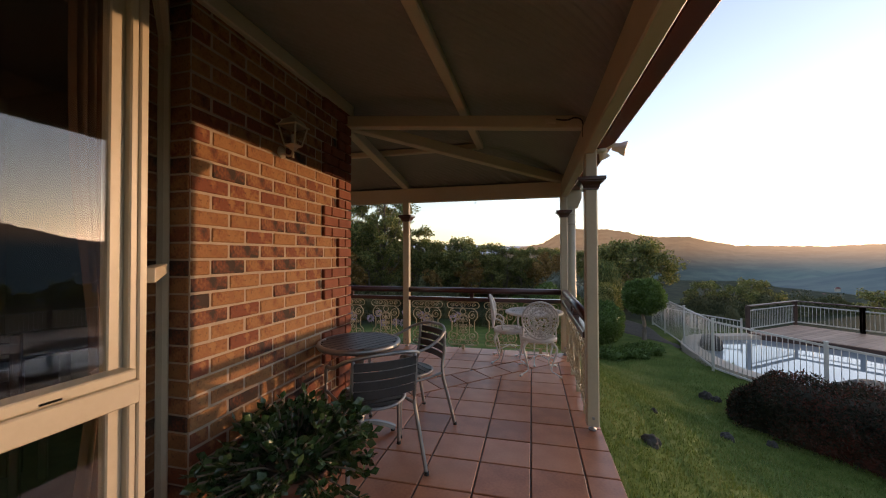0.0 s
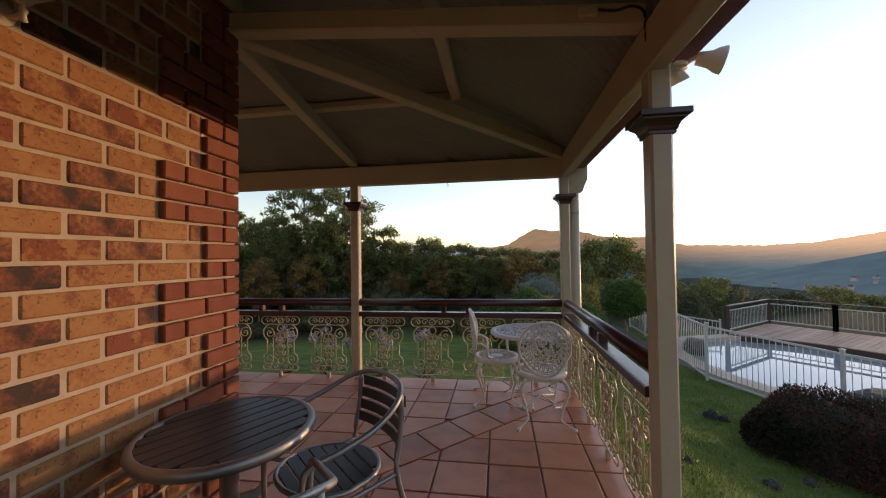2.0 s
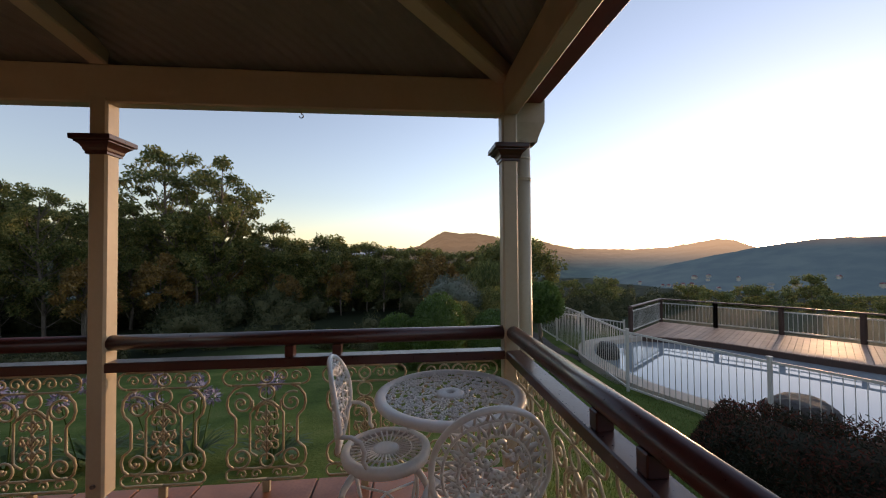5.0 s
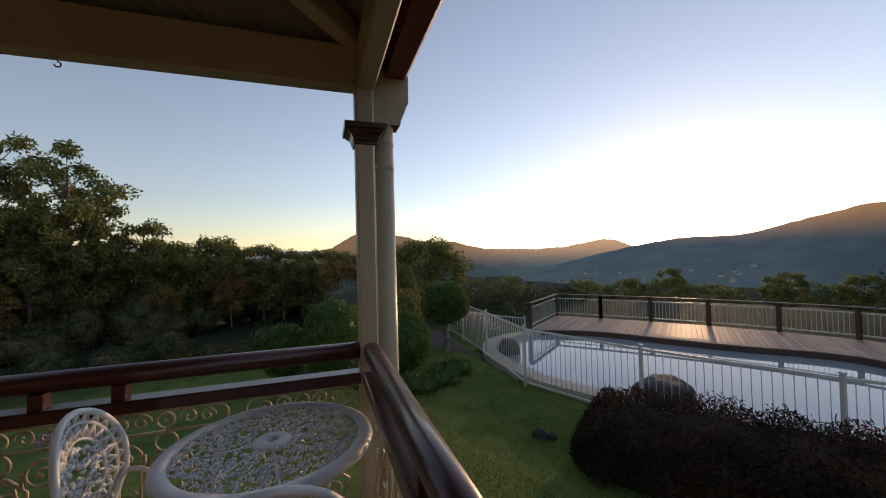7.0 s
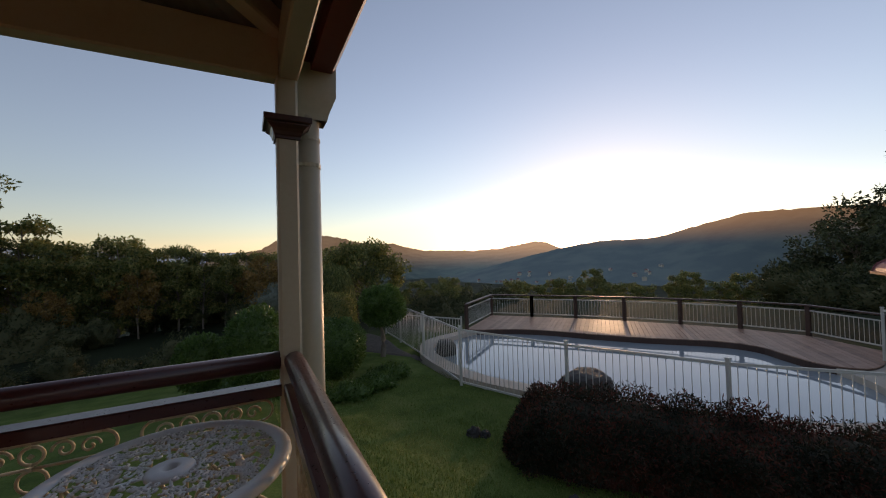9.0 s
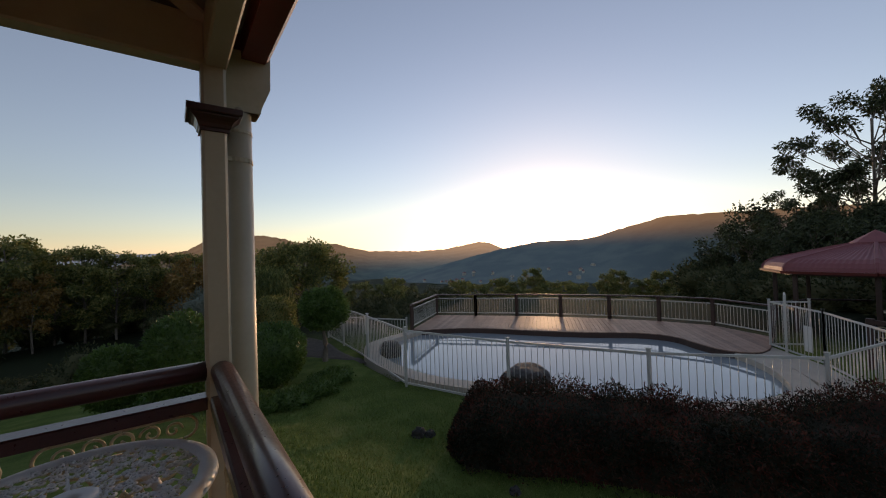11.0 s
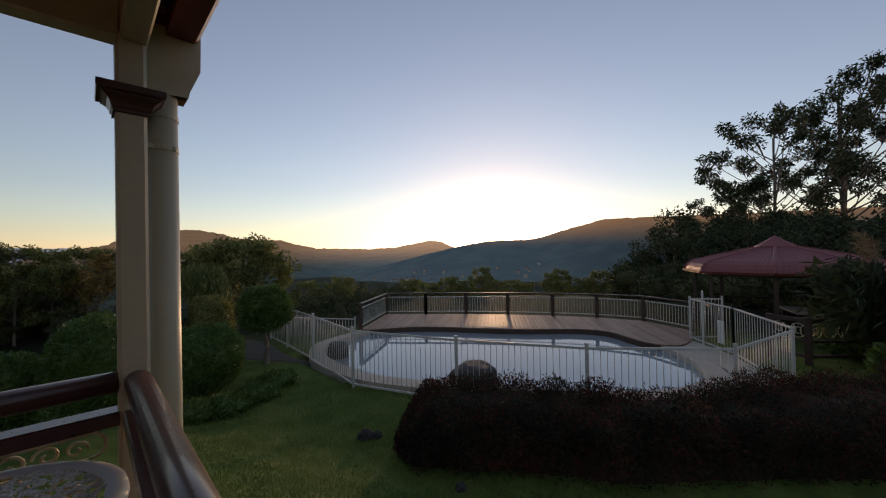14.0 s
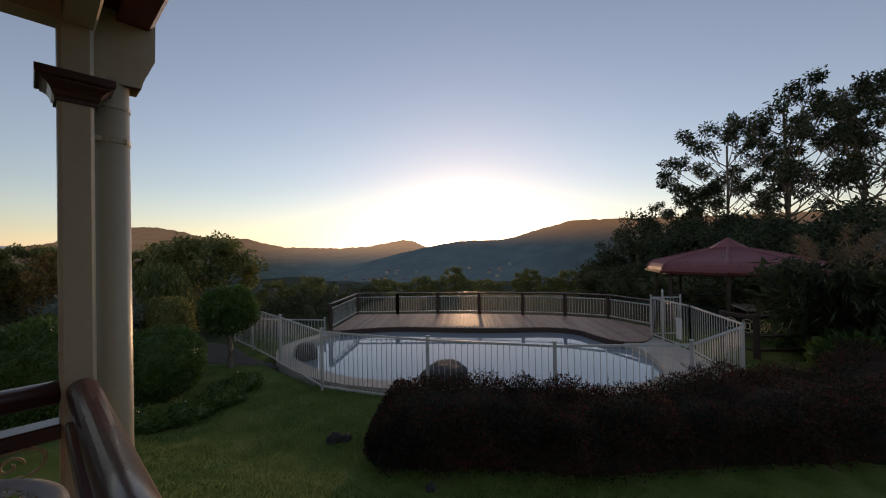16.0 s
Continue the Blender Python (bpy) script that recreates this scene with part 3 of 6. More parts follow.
for i in range(30):
    a = radians(rngv.uniform(24, 60))
    d = rngv.uniform(1040, 1200)
    u = (1 - d / 1500) / 0.42
    e = float(np.interp(math.degrees(a), [23, 32, 40.9, 45.5, 51.1, 57.7, 59.5, 63.7], [-4.2, -2.6, -0.3, 0.72, 1.62, 1.72, 2.1, 3.3]))
    z = -100 + (1.3 + 1500 * math.tan(radians(e)) + 100) * (1 - u) ** 1.25
    t_ = thing("distant_house", "small pale house far off in the valley", "house", (d * math.sin(a), d * math.cos(a), z + 2), rngv.uniform(0, 180), "valley houses")
    w, l = rngv.uniform(2.5, 4), rngv.uniform(3.5, 6)
    part("wall", Mesh().box(-l, l, -w, w, -6, 3.2), PAVING, t_)
    part("roof", Mesh().add([(-l - 0.6, -w - 0.6, 3.2), (l + 0.6, -w - 0.6, 3.2), (l + 0.6, w + 0.6, 3.2), (-l - 0.6, w + 0.6, 3.2), (-l * 0.6, 0, 6.0), (l * 0.6, 0, 6.0)], [(0, 1, 5, 4), (2, 3, 4, 5), (1, 2, 5), (3, 0, 4), (3, 2, 1, 0)]), FASCIA if i % 3 else SHEET, t_)

# ---- deck on the far side of the pool ----
DECK_Z = -1.33
BACK = [(7.35, 15.4), (9.84, 17.35), (10.95, 16.0), (12.05, 14.65), (13.05, 13.2), (13.95, 11.65), (14.65, 10.15), (15.0, 8.6), (14.2, 6.9)]
FRONT = [(12.75, 6.75), (12.1, 6.85), (11.8, 7.4), (12.15, 8.2), (12.55, 8.95), (12.3, 9.85), (11.2, 11.1), (10.3, 12.4), (9.6, 13.6), (8.8, 14.5), (7.7, 15.15)]
FRONT = [(x - 0.10, y - 0.08) for x, y in FRONT]
front_line = [(p.x, p.y) for p in smooth_line([(x, y, 0) for x, y in FRONT], 4)]
outline = BACK + front_line
if sum(a[0] * b[1] - b[0] * a[1] for a, b in zip(outline, outline[1:] + outline[:1])) < 0:
    outline = outline[::-1]
deck = thing("pool_deck", "wet brown timber deck curving along the pool", "deck", kind="structure")
part("deck_edge", collar_ring(grown(outline, -0.04), outline, -1.60, DECK_Z - 0.024), TIMBER, deck, "dark curved edge board")


def clip(poly, nx_, ny_, c):
    """Keeps the part of an outline where nx*x + ny*y <= c."""
    out = []
    for i, p in enumerate(poly):
        q = poly[(i + 1) % len(poly)]
        a, b = nx_ * p[0] + ny_ * p[1] - c, nx_ * q[0] + ny_ * q[1] - c
        if a <= 0:
            out.append(p)
        if a * b < 0:
            s = a / (a - b)
            out.append((p[0] + (q[0] - p[0]) * s, p[1] + (q[1] - p[1]) * s))
    return out


# boards run from the pool to the back rail
du, dv = Vector((0.62, -0.785)), Vector((0.785, 0.62))
us = [Vector(p).dot(du) for p in outline]
board = 0.14
k = math.floor(min(us) / board)
while k * board < max(us):
    lo, hi = k * board + 0.004, (k + 1) * board - 0.004
    poly = clip(clip(outline, du.x, du.y, hi), -du.x, -du.y, -lo)
    if len(poly) >= 3:
        part("board", Mesh().prism(poly, DECK_Z - 0.022, DECK_Z + 0.004 * noise.noise(Vector((k * 3.1, 0, 0)))), DECK, deck)
    k += 1


def deck_rail(points, name):
    """Timber posts and rail over white balusters, bay by bay."""
    t = thing(name, "brown timber handrail on posts with white steel balusters", "railing", (0, 0, 0))
    for x, y in points:
        part("post", Mesh().box(x - 0.055, x + 0.055, y - 0.055, y + 0.055, DECK_Z, DECK_Z + 0.88, 0.008), TIMBER, t)
    for (x0, y0), (x1, y1) in zip(points, points[1:]):
        a, b = Vector((x0, y0, 0)), Vector((x1, y1, 0))
        d = (b - a).normalized()
        part("handrail", Mesh().sweep([a + Vector((0, 0, DECK_Z + 0.895)), b + Vector((0, 0, DECK_Z + 0.895))], [(-0.07, -0.02), (0.07, -0.02), (0.07, 0.015), (0.055, 0.022), (-0.055, 0.022), (-0.07, 0.015)]), TIMBER, t)
        infill = Mesh()
        a2, b2 = a + d * 0.06, b - d * 0.06
        for z in (0.12, 0.74):
            infill.sweep([a2 + Vector((0, 0, DECK_Z + z)), b2 + Vector((0, 0, DECK_Z + z))], [(-0.016, -0.016), (0.016, -0.016), (0.016, 0.016), (-0.016, 0.016)])
        count = max(2, int((b2 - a2).length / 0.105))
        for i in range(1, count):
            p = a2.lerp(b2, i / count)
            infill.tube([(p.x, p.y, DECK_Z + 0.12), (p.x, p.y, DECK_Z + 0.74)], 0.0075, 5)
        part("baluster_panel", infill, FENCE_PAINT, t, "white steel balusters")
    return t


deck_rail(BACK[:3], "deck_railing")
deck_rail(BACK[2:], "deck_railing")


# ---- white pool fence ----
def fence_panel(p, q, first, group="pool fence panels", gate=False):
    a, b = Vector(p), Vector(q)
    name = "pool_gate" if gate else "fence_panel"
    t = thing(name, "white steel pool gate with a safety sign" if gate else "white tubular steel pool fence panel", "gate" if gate else "fence", (a.x, a.y, a.z), group="" if gate else group)
    v = b - a
    if first:
        part("post", Mesh().box(-0.025, 0.025, -0.025, 0.025, -0.05, 1.27, 0.004).box(-0.034, 0.034, -0.034, 0.034, 1.27, 1.285, 0.004), FENCE_PAINT, t)
    part("post", Mesh().box(v.x - 0.025, v.x + 0.025, v.y - 0.025, v.y + 0.025, v.z - 0.05, v.z + 1.27, 0.004).box(v.x - 0.034, v.x + 0.034, v.y - 0.034, v.y + 0.034, v.z + 1.27, v.z + 1.285, 0.004), FENCE_PAINT, t)
    d = v.normalized() * 0.028
    ring = [(-0.013, -0.019), (0.013, -0.019), (0.013, 0.019), (-0.013, 0.019)]
    for z in (0.09, 1.20):
        part("rail", Mesh().sweep([d + Vector((0, 0, z)), v - d + Vector((0, 0, z))], ring), FENCE_PAINT, t)
    bar = Mesh().tube([(0, 0, 0.09), (0, 0, 1.20)], 0.0065, 6).data("bar", FENCE_PAINT, True)
    n = max(3, int(v.length / 0.105))
    for i in range(1, n):
        part("bar", bar, FENCE_PAINT, t).location = v * (i / n)
    return t


FZ = -1.50
RUN = [(4.86, 17.0, -1.48), (4.80, 15.4, -1.48), (4.66, 13.3, -1.48), (4.42, 10.9, -1.48), (5.30, 8.75, FZ), (6.30, 6.75, FZ), (7.75, 5.02, FZ), (10.0, 4.45, FZ)]
for i, (p, q) in enumerate(zip(RUN, RUN[1:])):
    fence_panel(p, q, i == 0)
GATE_RUN = [(10.0, 4.45, -1.45), (11.95, 5.6, -1.42)]
fence_panel((10.0, 4.45, -1.45), (11.95, 5.6, -1.42), False)
gate = fence_panel((11.95, 5.6, -1.42), (13.1, 6.75, -1.40), True, gate=True)
LINK = [(4.86, 17.0, -1.9), (6.1, 16.6, -2.1), (7.3, 15.7, -2.2)]
for p, q in zip(LINK, LINK[1:]):
    fence_panel(p, q, False)

# ---- balustrades of cast-iron lace ----
def lace_panel(w=0.44, h=0.63):
    """One cast panel, drawn in scrolls, symmetric about its middle."""
    m = Mesh()

    def line(pts, r=0.0062, both=True):
        for s in ((1, -1) if both else (1,)):
            m.tube([(s * u * w / 0.44, 0, v * h / 0.63) for u, v in pts], r, 5, up=(0, 1, 0))

    line([(0.0, 0.625), (0.19, 0.625)], 0.007)
    line([(0.0, 0.535), (0.185, 0.535)], 0.006)
    line(arc(0.19, 0.58, 0.045, 90, -90, 8), 0.006)
    line(arc(0, 0.58, 0.032, -90, 90, 8))
    line(spiral(0.085, 0.582, 0.036, 0.008, 180, -250, 16), 0.0055)
    line(spiral(0.155, 0.578, 0.032, 0.006, 0, 420, 16), 0.005)
    line(arc(0, 0.49, 0.040, -90, 90, 9))
    line([(0.13, 0.535), (0.175, 0.515), (0.205, 0.475), (0.212, 0.43), (0.200, 0.39), (0.172, 0.362), (0.165, 0.345), (0.165, 0.22), (0.175, 0.205), (0.205, 0.18), (0.214, 0.14), (0.205, 0.10), (0.18, 0.08)], 0.0075)
    line(spiral(0.135, 0.435, 0.062, 0.012, 60, 560, 26), 0.0065)
    line(spiral(0.140, 0.135, 0.060, 0.012, -60, -540, 26), 0.0065)
    line([(0.075, 0.45), (0.075, 0.395), (0.09, 0.38), (0.09, 0.17), (0.075, 0.155), (0.05, 0.14)], 0.0062)
    line([(0.0, 0.45), (0.035, 0.435), (0.07, 0.40)], 0.008)
    line(spiral(0.125, 0.285, 0.026, 0.008, 90, 470, 12), 0.005)
    line(arc(0, 0.375, 0.055, -10, 90, 6))
    line([(0.0, 0.43), (0.0, 0.12)], 0.006, False)
    for v in (0.355, 0.275, 0.195):
        line(spiral(0.040, v, 0.034, 0.010, 180, -160, 10), 0.0055)
        line([(0.0, v - 0.03), (0.028, v + 0.005), (0.0, v + 0.035)], 0.0065)
    line([(0.055, 0.31), (0.03, 0.24), (0.062, 0.22)], 0.006)
    line(arc(0, 0.115, 0.036, -90, 90, 8))
    line([(0.0, 0.075), (0.19, 0.075)], 0.006)
    line([(0.0, 0.012), (0.20, 0.012)], 0.008)
    line(spiral(0.06, 0.044, 0.028, 0.006, 180, -200, 12), 0.005)
    line(spiral(0.13, 0.044, 0.028, 0.006, 0, 380, 12), 0.005)
    line(arc(0.185, 0.044, 0.032, 90, -90, 6), 0.006)
    for u, v, r in ((0.135, 0.435, 0.013), (0.140, 0.135, 0.013), (0.0, 0.275, 0.014), (0.0, 0.58, 0.012)):
        for s in ((1, -1) if u else (1,)):
            m.add([(s * u, -0.008, v - r), (s * u + r, -0.008, v), (s * u, -0.008, v + r), (s * u - r, -0.008, v), (s * u, -0.015, v), (s * u, 0.008, v)], [(0, 1, 4), (1, 2, 4), (2, 3, 4), (3, 0, 4), (1, 0, 5), (2, 1, 5), (3, 2, 5), (0, 3, 5)])
    return m.data("lace_panel", IRON, True)


LACE = lace_panel()
HAND = [(0.043 * math.cos(2 * math.pi * k / 20), 0.041 * math.sin(2 * math.pi * k / 20)) for k in range(20)]
LOWER = [(-0.046, -0.026), (0.046, -0.026), (0.046, 0.018), (0.040, 0.024), (-0.040, 0.024), (-0.046, 0.018)]


def balustrade(a, b, count, blocks):
    """A bay between two posts: rails, spacer blocks and lace panels."""
    a, b = Vector((*a, 0)), Vector((*b, 0))
    length = (b - a).length
    turn = math.degrees(math.atan2(b.y - a.y, b.x - a.x))
    t = thing("balustrade", "cream cast-iron lace under dark red timber rails", "balustrade", a, turn, "verandah balustrades")
    part("handrail", Mesh().sweep([(0.045, 0, 0.848), (length - 0.045, 0, 0.848)], HAND), OXBLOOD, t, "dark red rounded handrail", True)
    part("lower_rail", Mesh().sweep([(0.045, 0, 0.724), (length - 0.045, 0, 0.724)], LOWER), OXBLOOD, t, "dark red lower rail")
    for u in blocks:
        part("block", Mesh().box(u - 0.024, u + 0.024, -0.03, 0.03, 0.746, 0.81, 0.004), OXBLOOD, t)
    step = (length - 0.09) / count
    for i in range(count):
        p = part("lace_panel", LACE, IRON, t)
        p.matrix_basis = pose(0.045 + step * (i + 0.5), 0, 0.055)
        part("foot", Mesh().box(0.045 + step * (i + 0.5) - 0.02, 0.045 + step * (i + 0.5) + 0.02, -0.012, 0.012, 0.0, 0.062, 0.003), IRON, t)
    return t


balustrade((0.60, P2_Y), (0.60, P1_Y), 4, (1.025, 1.27))
balustrade((P3_X, P2_Y), (0.59, P2_Y), 4, (0.985, 1.245))
balustrade((P3_X - 3.6, P2_Y), (P3_X, P2_Y), 6, (2.45, 2.70))


# ---- bay window ----
BX, BY1, BY0 = -0.97, 1.57, 0.45
window = thing("window_1", "cream-framed bay window with dark mirroring panes", "window", kind="structure")
corner_a, corner_b = (BX - 0.012, BY1 + 0.004), (RECESS_X, RETURN_Y - 0.025)
corner_c, corner_d = (BX, BY0), (RECESS_X, BY0 - 0.60)


def upright(name, x, y, w, turn, z0=0.02, z1=2.5, depth_=0.07):
    p = part(name, Mesh().box(-w / 2, w / 2, -depth_ / 2, depth_ / 2, z0, z1, 0.004), CREAM, window)
    p.matrix_basis = pose(x, y, 0, 0, 0, turn)
    return p


upright("window_frame", BX - 0.03, BY1 - 0.013, 0.026, 90, depth_=0.06)
upright("window_frame", BX - 0.032, BY1 - 0.0385, 0.023, 90, depth_=0.056)
upright("window_frame", BX - 0.042, BY1 - 0.071, 0.042, 90, depth_=0.036)
upright("window_frame", BX, 1.0, 0.08, 90)
upright("window_frame", BX, BY0 + 0.05, 0.11, 90)
upright("window_frame", corner_b[0] + 0.004, corner_b[1] + 0.006, 0.022, 132, depth_=0.04)
for z0, z1, dx in ((0.945, 1.010, 0.045), (1.010, 1.040, 0.03), (0.02, 0.12, 0.05), (2.42, 2.5, 0.05)):
    part("window_frame", Mesh().box(BX - 0.035, BX - 0.035 + dx + 0.035, BY0 + 0.105, BY1 - 0.051, z0, z1, 0.004), CREAM, window)
part("latch", Mesh().box(BX + 0.005, BX + 0.03, 1.30, 1.35, 1.012, 1.024, 0.003), BLACK, window, "small black sash latch")


def pane(a, b, z0, z1):
    d = Vector((b[0] - a[0], b[1] - a[1], 0))
    p = part("pane", Mesh().box(0, d.length, -0.003, 0.003, z0, z1), GLASS, window, "dark glass pane")
    p.matrix_basis = pose(a[0], a[1], 0, 0, 0, math.degrees(math.atan2(d.y, d.x)))
    p.visible_shadow = False


pane((BX - 0.035, 1.045), (BX - 0.035, BY1 - 0.09), 1.03, 2.42)
pane((BX - 0.035, 1.045), (BX - 0.035, BY1 - 0.09), 0.12, 0.95)
pane((BX - 0.01, BY0 + 0.1), (BX - 0.01, 0.955), 0.12, 2.42)
side_v = Vector((corner_b[0] - corner_a[0], corner_b[1] - corner_a[1], 0))
side_n = math.degrees(math.atan2(side_v.y, side_v.x))
pane((BX - 0.03, BY1 + 0.012), (corner_b[0] + 0.008, corner_b[1] - 0.01), 0.1, 2.45)
for z0, z1 in ((1.278, 1.325), (0.02, 0.12), (2.42, 2.5)):
    p = part("window_frame", Mesh().box(0.0, side_v.length - 0.01, -0.02, 0.012, z0, z1, 0.003), CREAM, window)
    p.matrix_basis = pose(corner_a[0] - 0.01, corner_a[1] + 0.012, 0, 0, 0, side_n)
pane((BX - 0.01, BY0 - 0.02), (corner_d[0], corner_d[1]), 0.1, 2.45)
structure("bay_head", Mesh().prism([(-1.84, -0.25), (-1.63, -0.2), (BX + 0.03, BY0 - 0.02), (BX + 0.03, BY1 - 0.005), (-1.63, RETURN_Y - 0.01), (-1.84, RETURN_Y - 0.01)], 2.502, 2.62), CREAM, "cream head over the bay window", "trim")


def curtain(y, side, width):
    """A cloth panel gathered at a tie-back."""
    t = thing("curtain", "brown patterned curtain held by a tie-back", "curtain", (BX - 0.15, y, 0), group="bay window curtains")
    m = Mesh()
    n, rows = 40, 24
    for j in range(rows + 1):
        z = 0.06 + 2.38 * j / rows
        pinch = 1 - 0.62 * math.exp(-((z - 1.05) / 0.42) ** 2)
        for i in range(n + 1):
            u = i / n
            m.v.append((0.03 * math.sin(u * 26) * (0.6 + 0.4 * pinch), side * u * width * pinch, z))
    for j in range(rows):
        for i in range(n):
            q = j * (n + 1) + i
            m.f.append((q, q + 1, q + n + 2, q + n + 1))
    part("cloth", m, CURTAIN, t, smooth=True)
    part("tie_band", Mesh().sweep([(0.04, -0.01, 1.02), (0.045, side * width * 0.2, 1.0), (0.04, side * width * 0.42, 1.04)], [(-0.004, -0.03), (0.004, -0.03), (0.004, 0.03), (-0.004, 0.03)]), CURTAIN, t)


curtain(1.56, -1, 0.10)
curtain(1.05, -1, 0.17)
pelmet = thing("pelmet", "draped brown curtain pelmet", "curtain", (BX - 0.15, 1.0, 2.25))
drape = Mesh()
for i in range(61):
    u = i / 60
    sag = 0.12 * abs(math.sin(u * math.pi * 3))
    for k in range(5):
        drape.v.append((0.02 * math.sin(u * 50) + 0.02 * k / 4, -0.45 + 0.9 * u, 0.18 - (0.16 + sag) * k / 4))
drape.f = [(i * 5 + k, i * 5 + k + 1, i * 5 + k + 6, i * 5 + k + 5) for i in range(60) for k in range(4)]
part("cloth", drape, CURTAIN, pelmet, smooth=True)


dining = thing("dining_table", "dark round dining table with a white cloth indoors", "table", (-3.3, 2.6, 0))
part("tabletop", Mesh().lathe([(0, 0.72), (0.50, 0.72), (0.52, 0.735), (0.50, 0.75), (0, 0.75)], 32), TIMBER, dining)
part("table_cloth", Mesh().lathe([(0.515, 0.745), (0.50, 0.756), (0, 0.756)], 32), WHITE, dining, "white round cloth")
for sx, sy in ((-1, -1), (-1, 1), (1, -1), (1, 1)):
    part("leg", Mesh().box(sx * 0.30 - 0.04, sx * 0.30 + 0.04, sy * 0.30 - 0.04, sy * 0.30 + 0.04, 0, 0.72, 0.008), TIMBER, dining)
dchair = thing("dining_chair", "dark timber dining chair at the indoor table", "chair", (-2.75, 2.05, 0), 45)
part("seat", Mesh().box(-0.22, 0.22, -0.21, 0.21, 0.43, 0.47, 0.01), TIMBER, dchair)
for sx in (-0.19, 0.19):
    part("leg", Mesh().box(sx - 0.02, sx + 0.02, 0.16, 0.20, 0, 0.43, 0.005), TIMBER, dchair)
    part("leg", Mesh().box(sx - 0.02, sx + 0.02, -0.21, -0.17, 0, 0.95, 0.005), TIMBER, dchair)
for z in (0.60, 0.74, 0.88):
    part("back_slat", Mesh().box(-0.17, 0.17, -0.20, -0.18, z - 0.03, z + 0.03, 0.004), TIMBER, dchair)

# ---- wall lantern ----
lantern = thing("wall_lantern", "cream coach lantern with clear panes on the brick wall", "wall lamp", (WALL_X, 2.84, 2.06))
lantern.matrix_basis = lantern.matrix_basis @ Matrix.Scale(0.74, 4)
part("wall_plate", Mesh().lathe([(0, 0), (0.055, 0), (0.052, 0.012), (0.03, 0.02), (0.02, 0.035), (0, 0.04)], 18), CREAM, lantern, smooth=True).matrix_basis = pose(0, 0, 0, 0, 90, 0)
part("arm", Mesh().tube(smooth_line([(0.02, 0, 0.0), (0.06, 0, -0.03), (0.11, 0, -0.03), (0.125, 0, 0.01), (0.125, 0, 0.05)], 5), 0.010, 8, up=(0, 1, 0)).lathe([(0, -0.08), (0.012, -0.075), (0.008, -0.05), (0.014, -0.035), (0, -0.02)], 10, (0.125, 0, 0.02)), CREAM, lantern, smooth=True)
stand = pose(0.125, 0, 0, 0, 0, 45)
part("base_cup", Mesh().lathe([(0, 0.005), (0.02, 0.01), (0.04, 0.035), (0.075, 0.05), (0.078, 0.062), (0, 0.063)], 4), CREAM, lantern).matrix_basis = stand
for i in range(4):
    a = radians(90 * i)
    part("cage_bar", Mesh().tube([(0.075 * math.cos(a), 0.075 * math.sin(a), 0.058), (0.122 * math.cos(a), 0.122 * math.sin(a), 0.222)], 0.0075, 6), CREAM, lantern).matrix_basis = stand
for i in range(4):
    a, b = radians(90 * i), radians(90 * i + 90)
    f = [(r * math.cos(q), r * math.sin(q), z) for r, z, q in ((0.072, 0.062, a), (0.072, 0.062, b), (0.118, 0.222, b), (0.118, 0.222, a))]
    inner = [(x * 0.97, y * 0.97, z) for x, y, z in f]
    p = part("pane", Mesh().add(f + inner, [(0, 1, 2, 3), (7, 6, 5, 4), (0, 4, 5, 1), (1, 5, 6, 2), (2, 6, 7, 3), (3, 7, 4, 0)]), GLASS, lantern, "clear glass pane")
    p.matrix_basis = stand
    p.visible_shadow = False
part("cap", Mesh().lathe([(0.0, 0.222), (0.145, 0.222), (0.147, 0.232), (0.120, 0.244), (0.085, 0.285), (0.035, 0.31), (0.030, 0.325), (0.012, 0.335), (0.0, 0.36)], 4), CREAM, lantern).matrix_basis = stand
part("bulb", Mesh().lathe([(0, 0.066), (0.012, 0.07), (0.012, 0.10), (0.024, 0.13), (0.02, 0.155), (0, 0.165)], 12, (0.125, 0, 0)), HEAD_GLASS, lantern, smooth=True)

# ---- flood lamps at the near corner ----
flood = thing("flood_lamp", "white bell-shaped flood lamps under the gutter", "outdoor lamp", (0.70, 3.76, 2.16))
hd = part("lamp_head", Mesh().lathe([(0, -0.012), (0.026, -0.010), (0.032, 0.02), (0.036, 0.04), (0.050, 0.065), (0.056, 0.085), (0.057, 0.09), (0.050, 0.086), (0.0, 0.080)], 20), WHITE, flood, smooth=True)
hd.matrix_basis = pose(0.085, -0.02, 0.03, 0, 105, -12)
hd = part("lamp_head", Mesh().lathe([(0, -0.012), (0.024, -0.010), (0.030, 0.02), (0.040, 0.05), (0.042, 0.055), (0.0, 0.05)], 20), WHITE, flood, smooth=True)
hd.matrix_basis = pose(0.01, 0.03, 0.01, 0, 150, 30)
part("bracket", Mesh().lathe([(0, 0), (0.045, 0), (0.045, 0.02), (0, 0.024)], 16).tube([(0, 0, 0.0), (0.05, 0.0, 0.03), (0.10, -0.03, 0.05)], 0.010, 8), WHITE, flood, smooth=True)

cable = thing("cable", "dark cable clipped from a junction box along the rafter", "cable", (0, P1_Y - 0.05, 2.40))
part("junction_box", Mesh().box(0.28, 0.36, -0.02, 0.01, 0.0, 0.05, 0.006), CREAM, cable)
part("wire", Mesh().tube(smooth_line([(0.36, -0.005, 0.03), (0.44, -0.01, 0.015), (0.50, -0.005, 0.03), (0.555, 0, 0.0), (0.56, 0, -0.12), (0.60, 0, -0.19), (0.68, 0.02, -0.22)], 5), 0.006, 6), BLACK, cable, smooth=True)
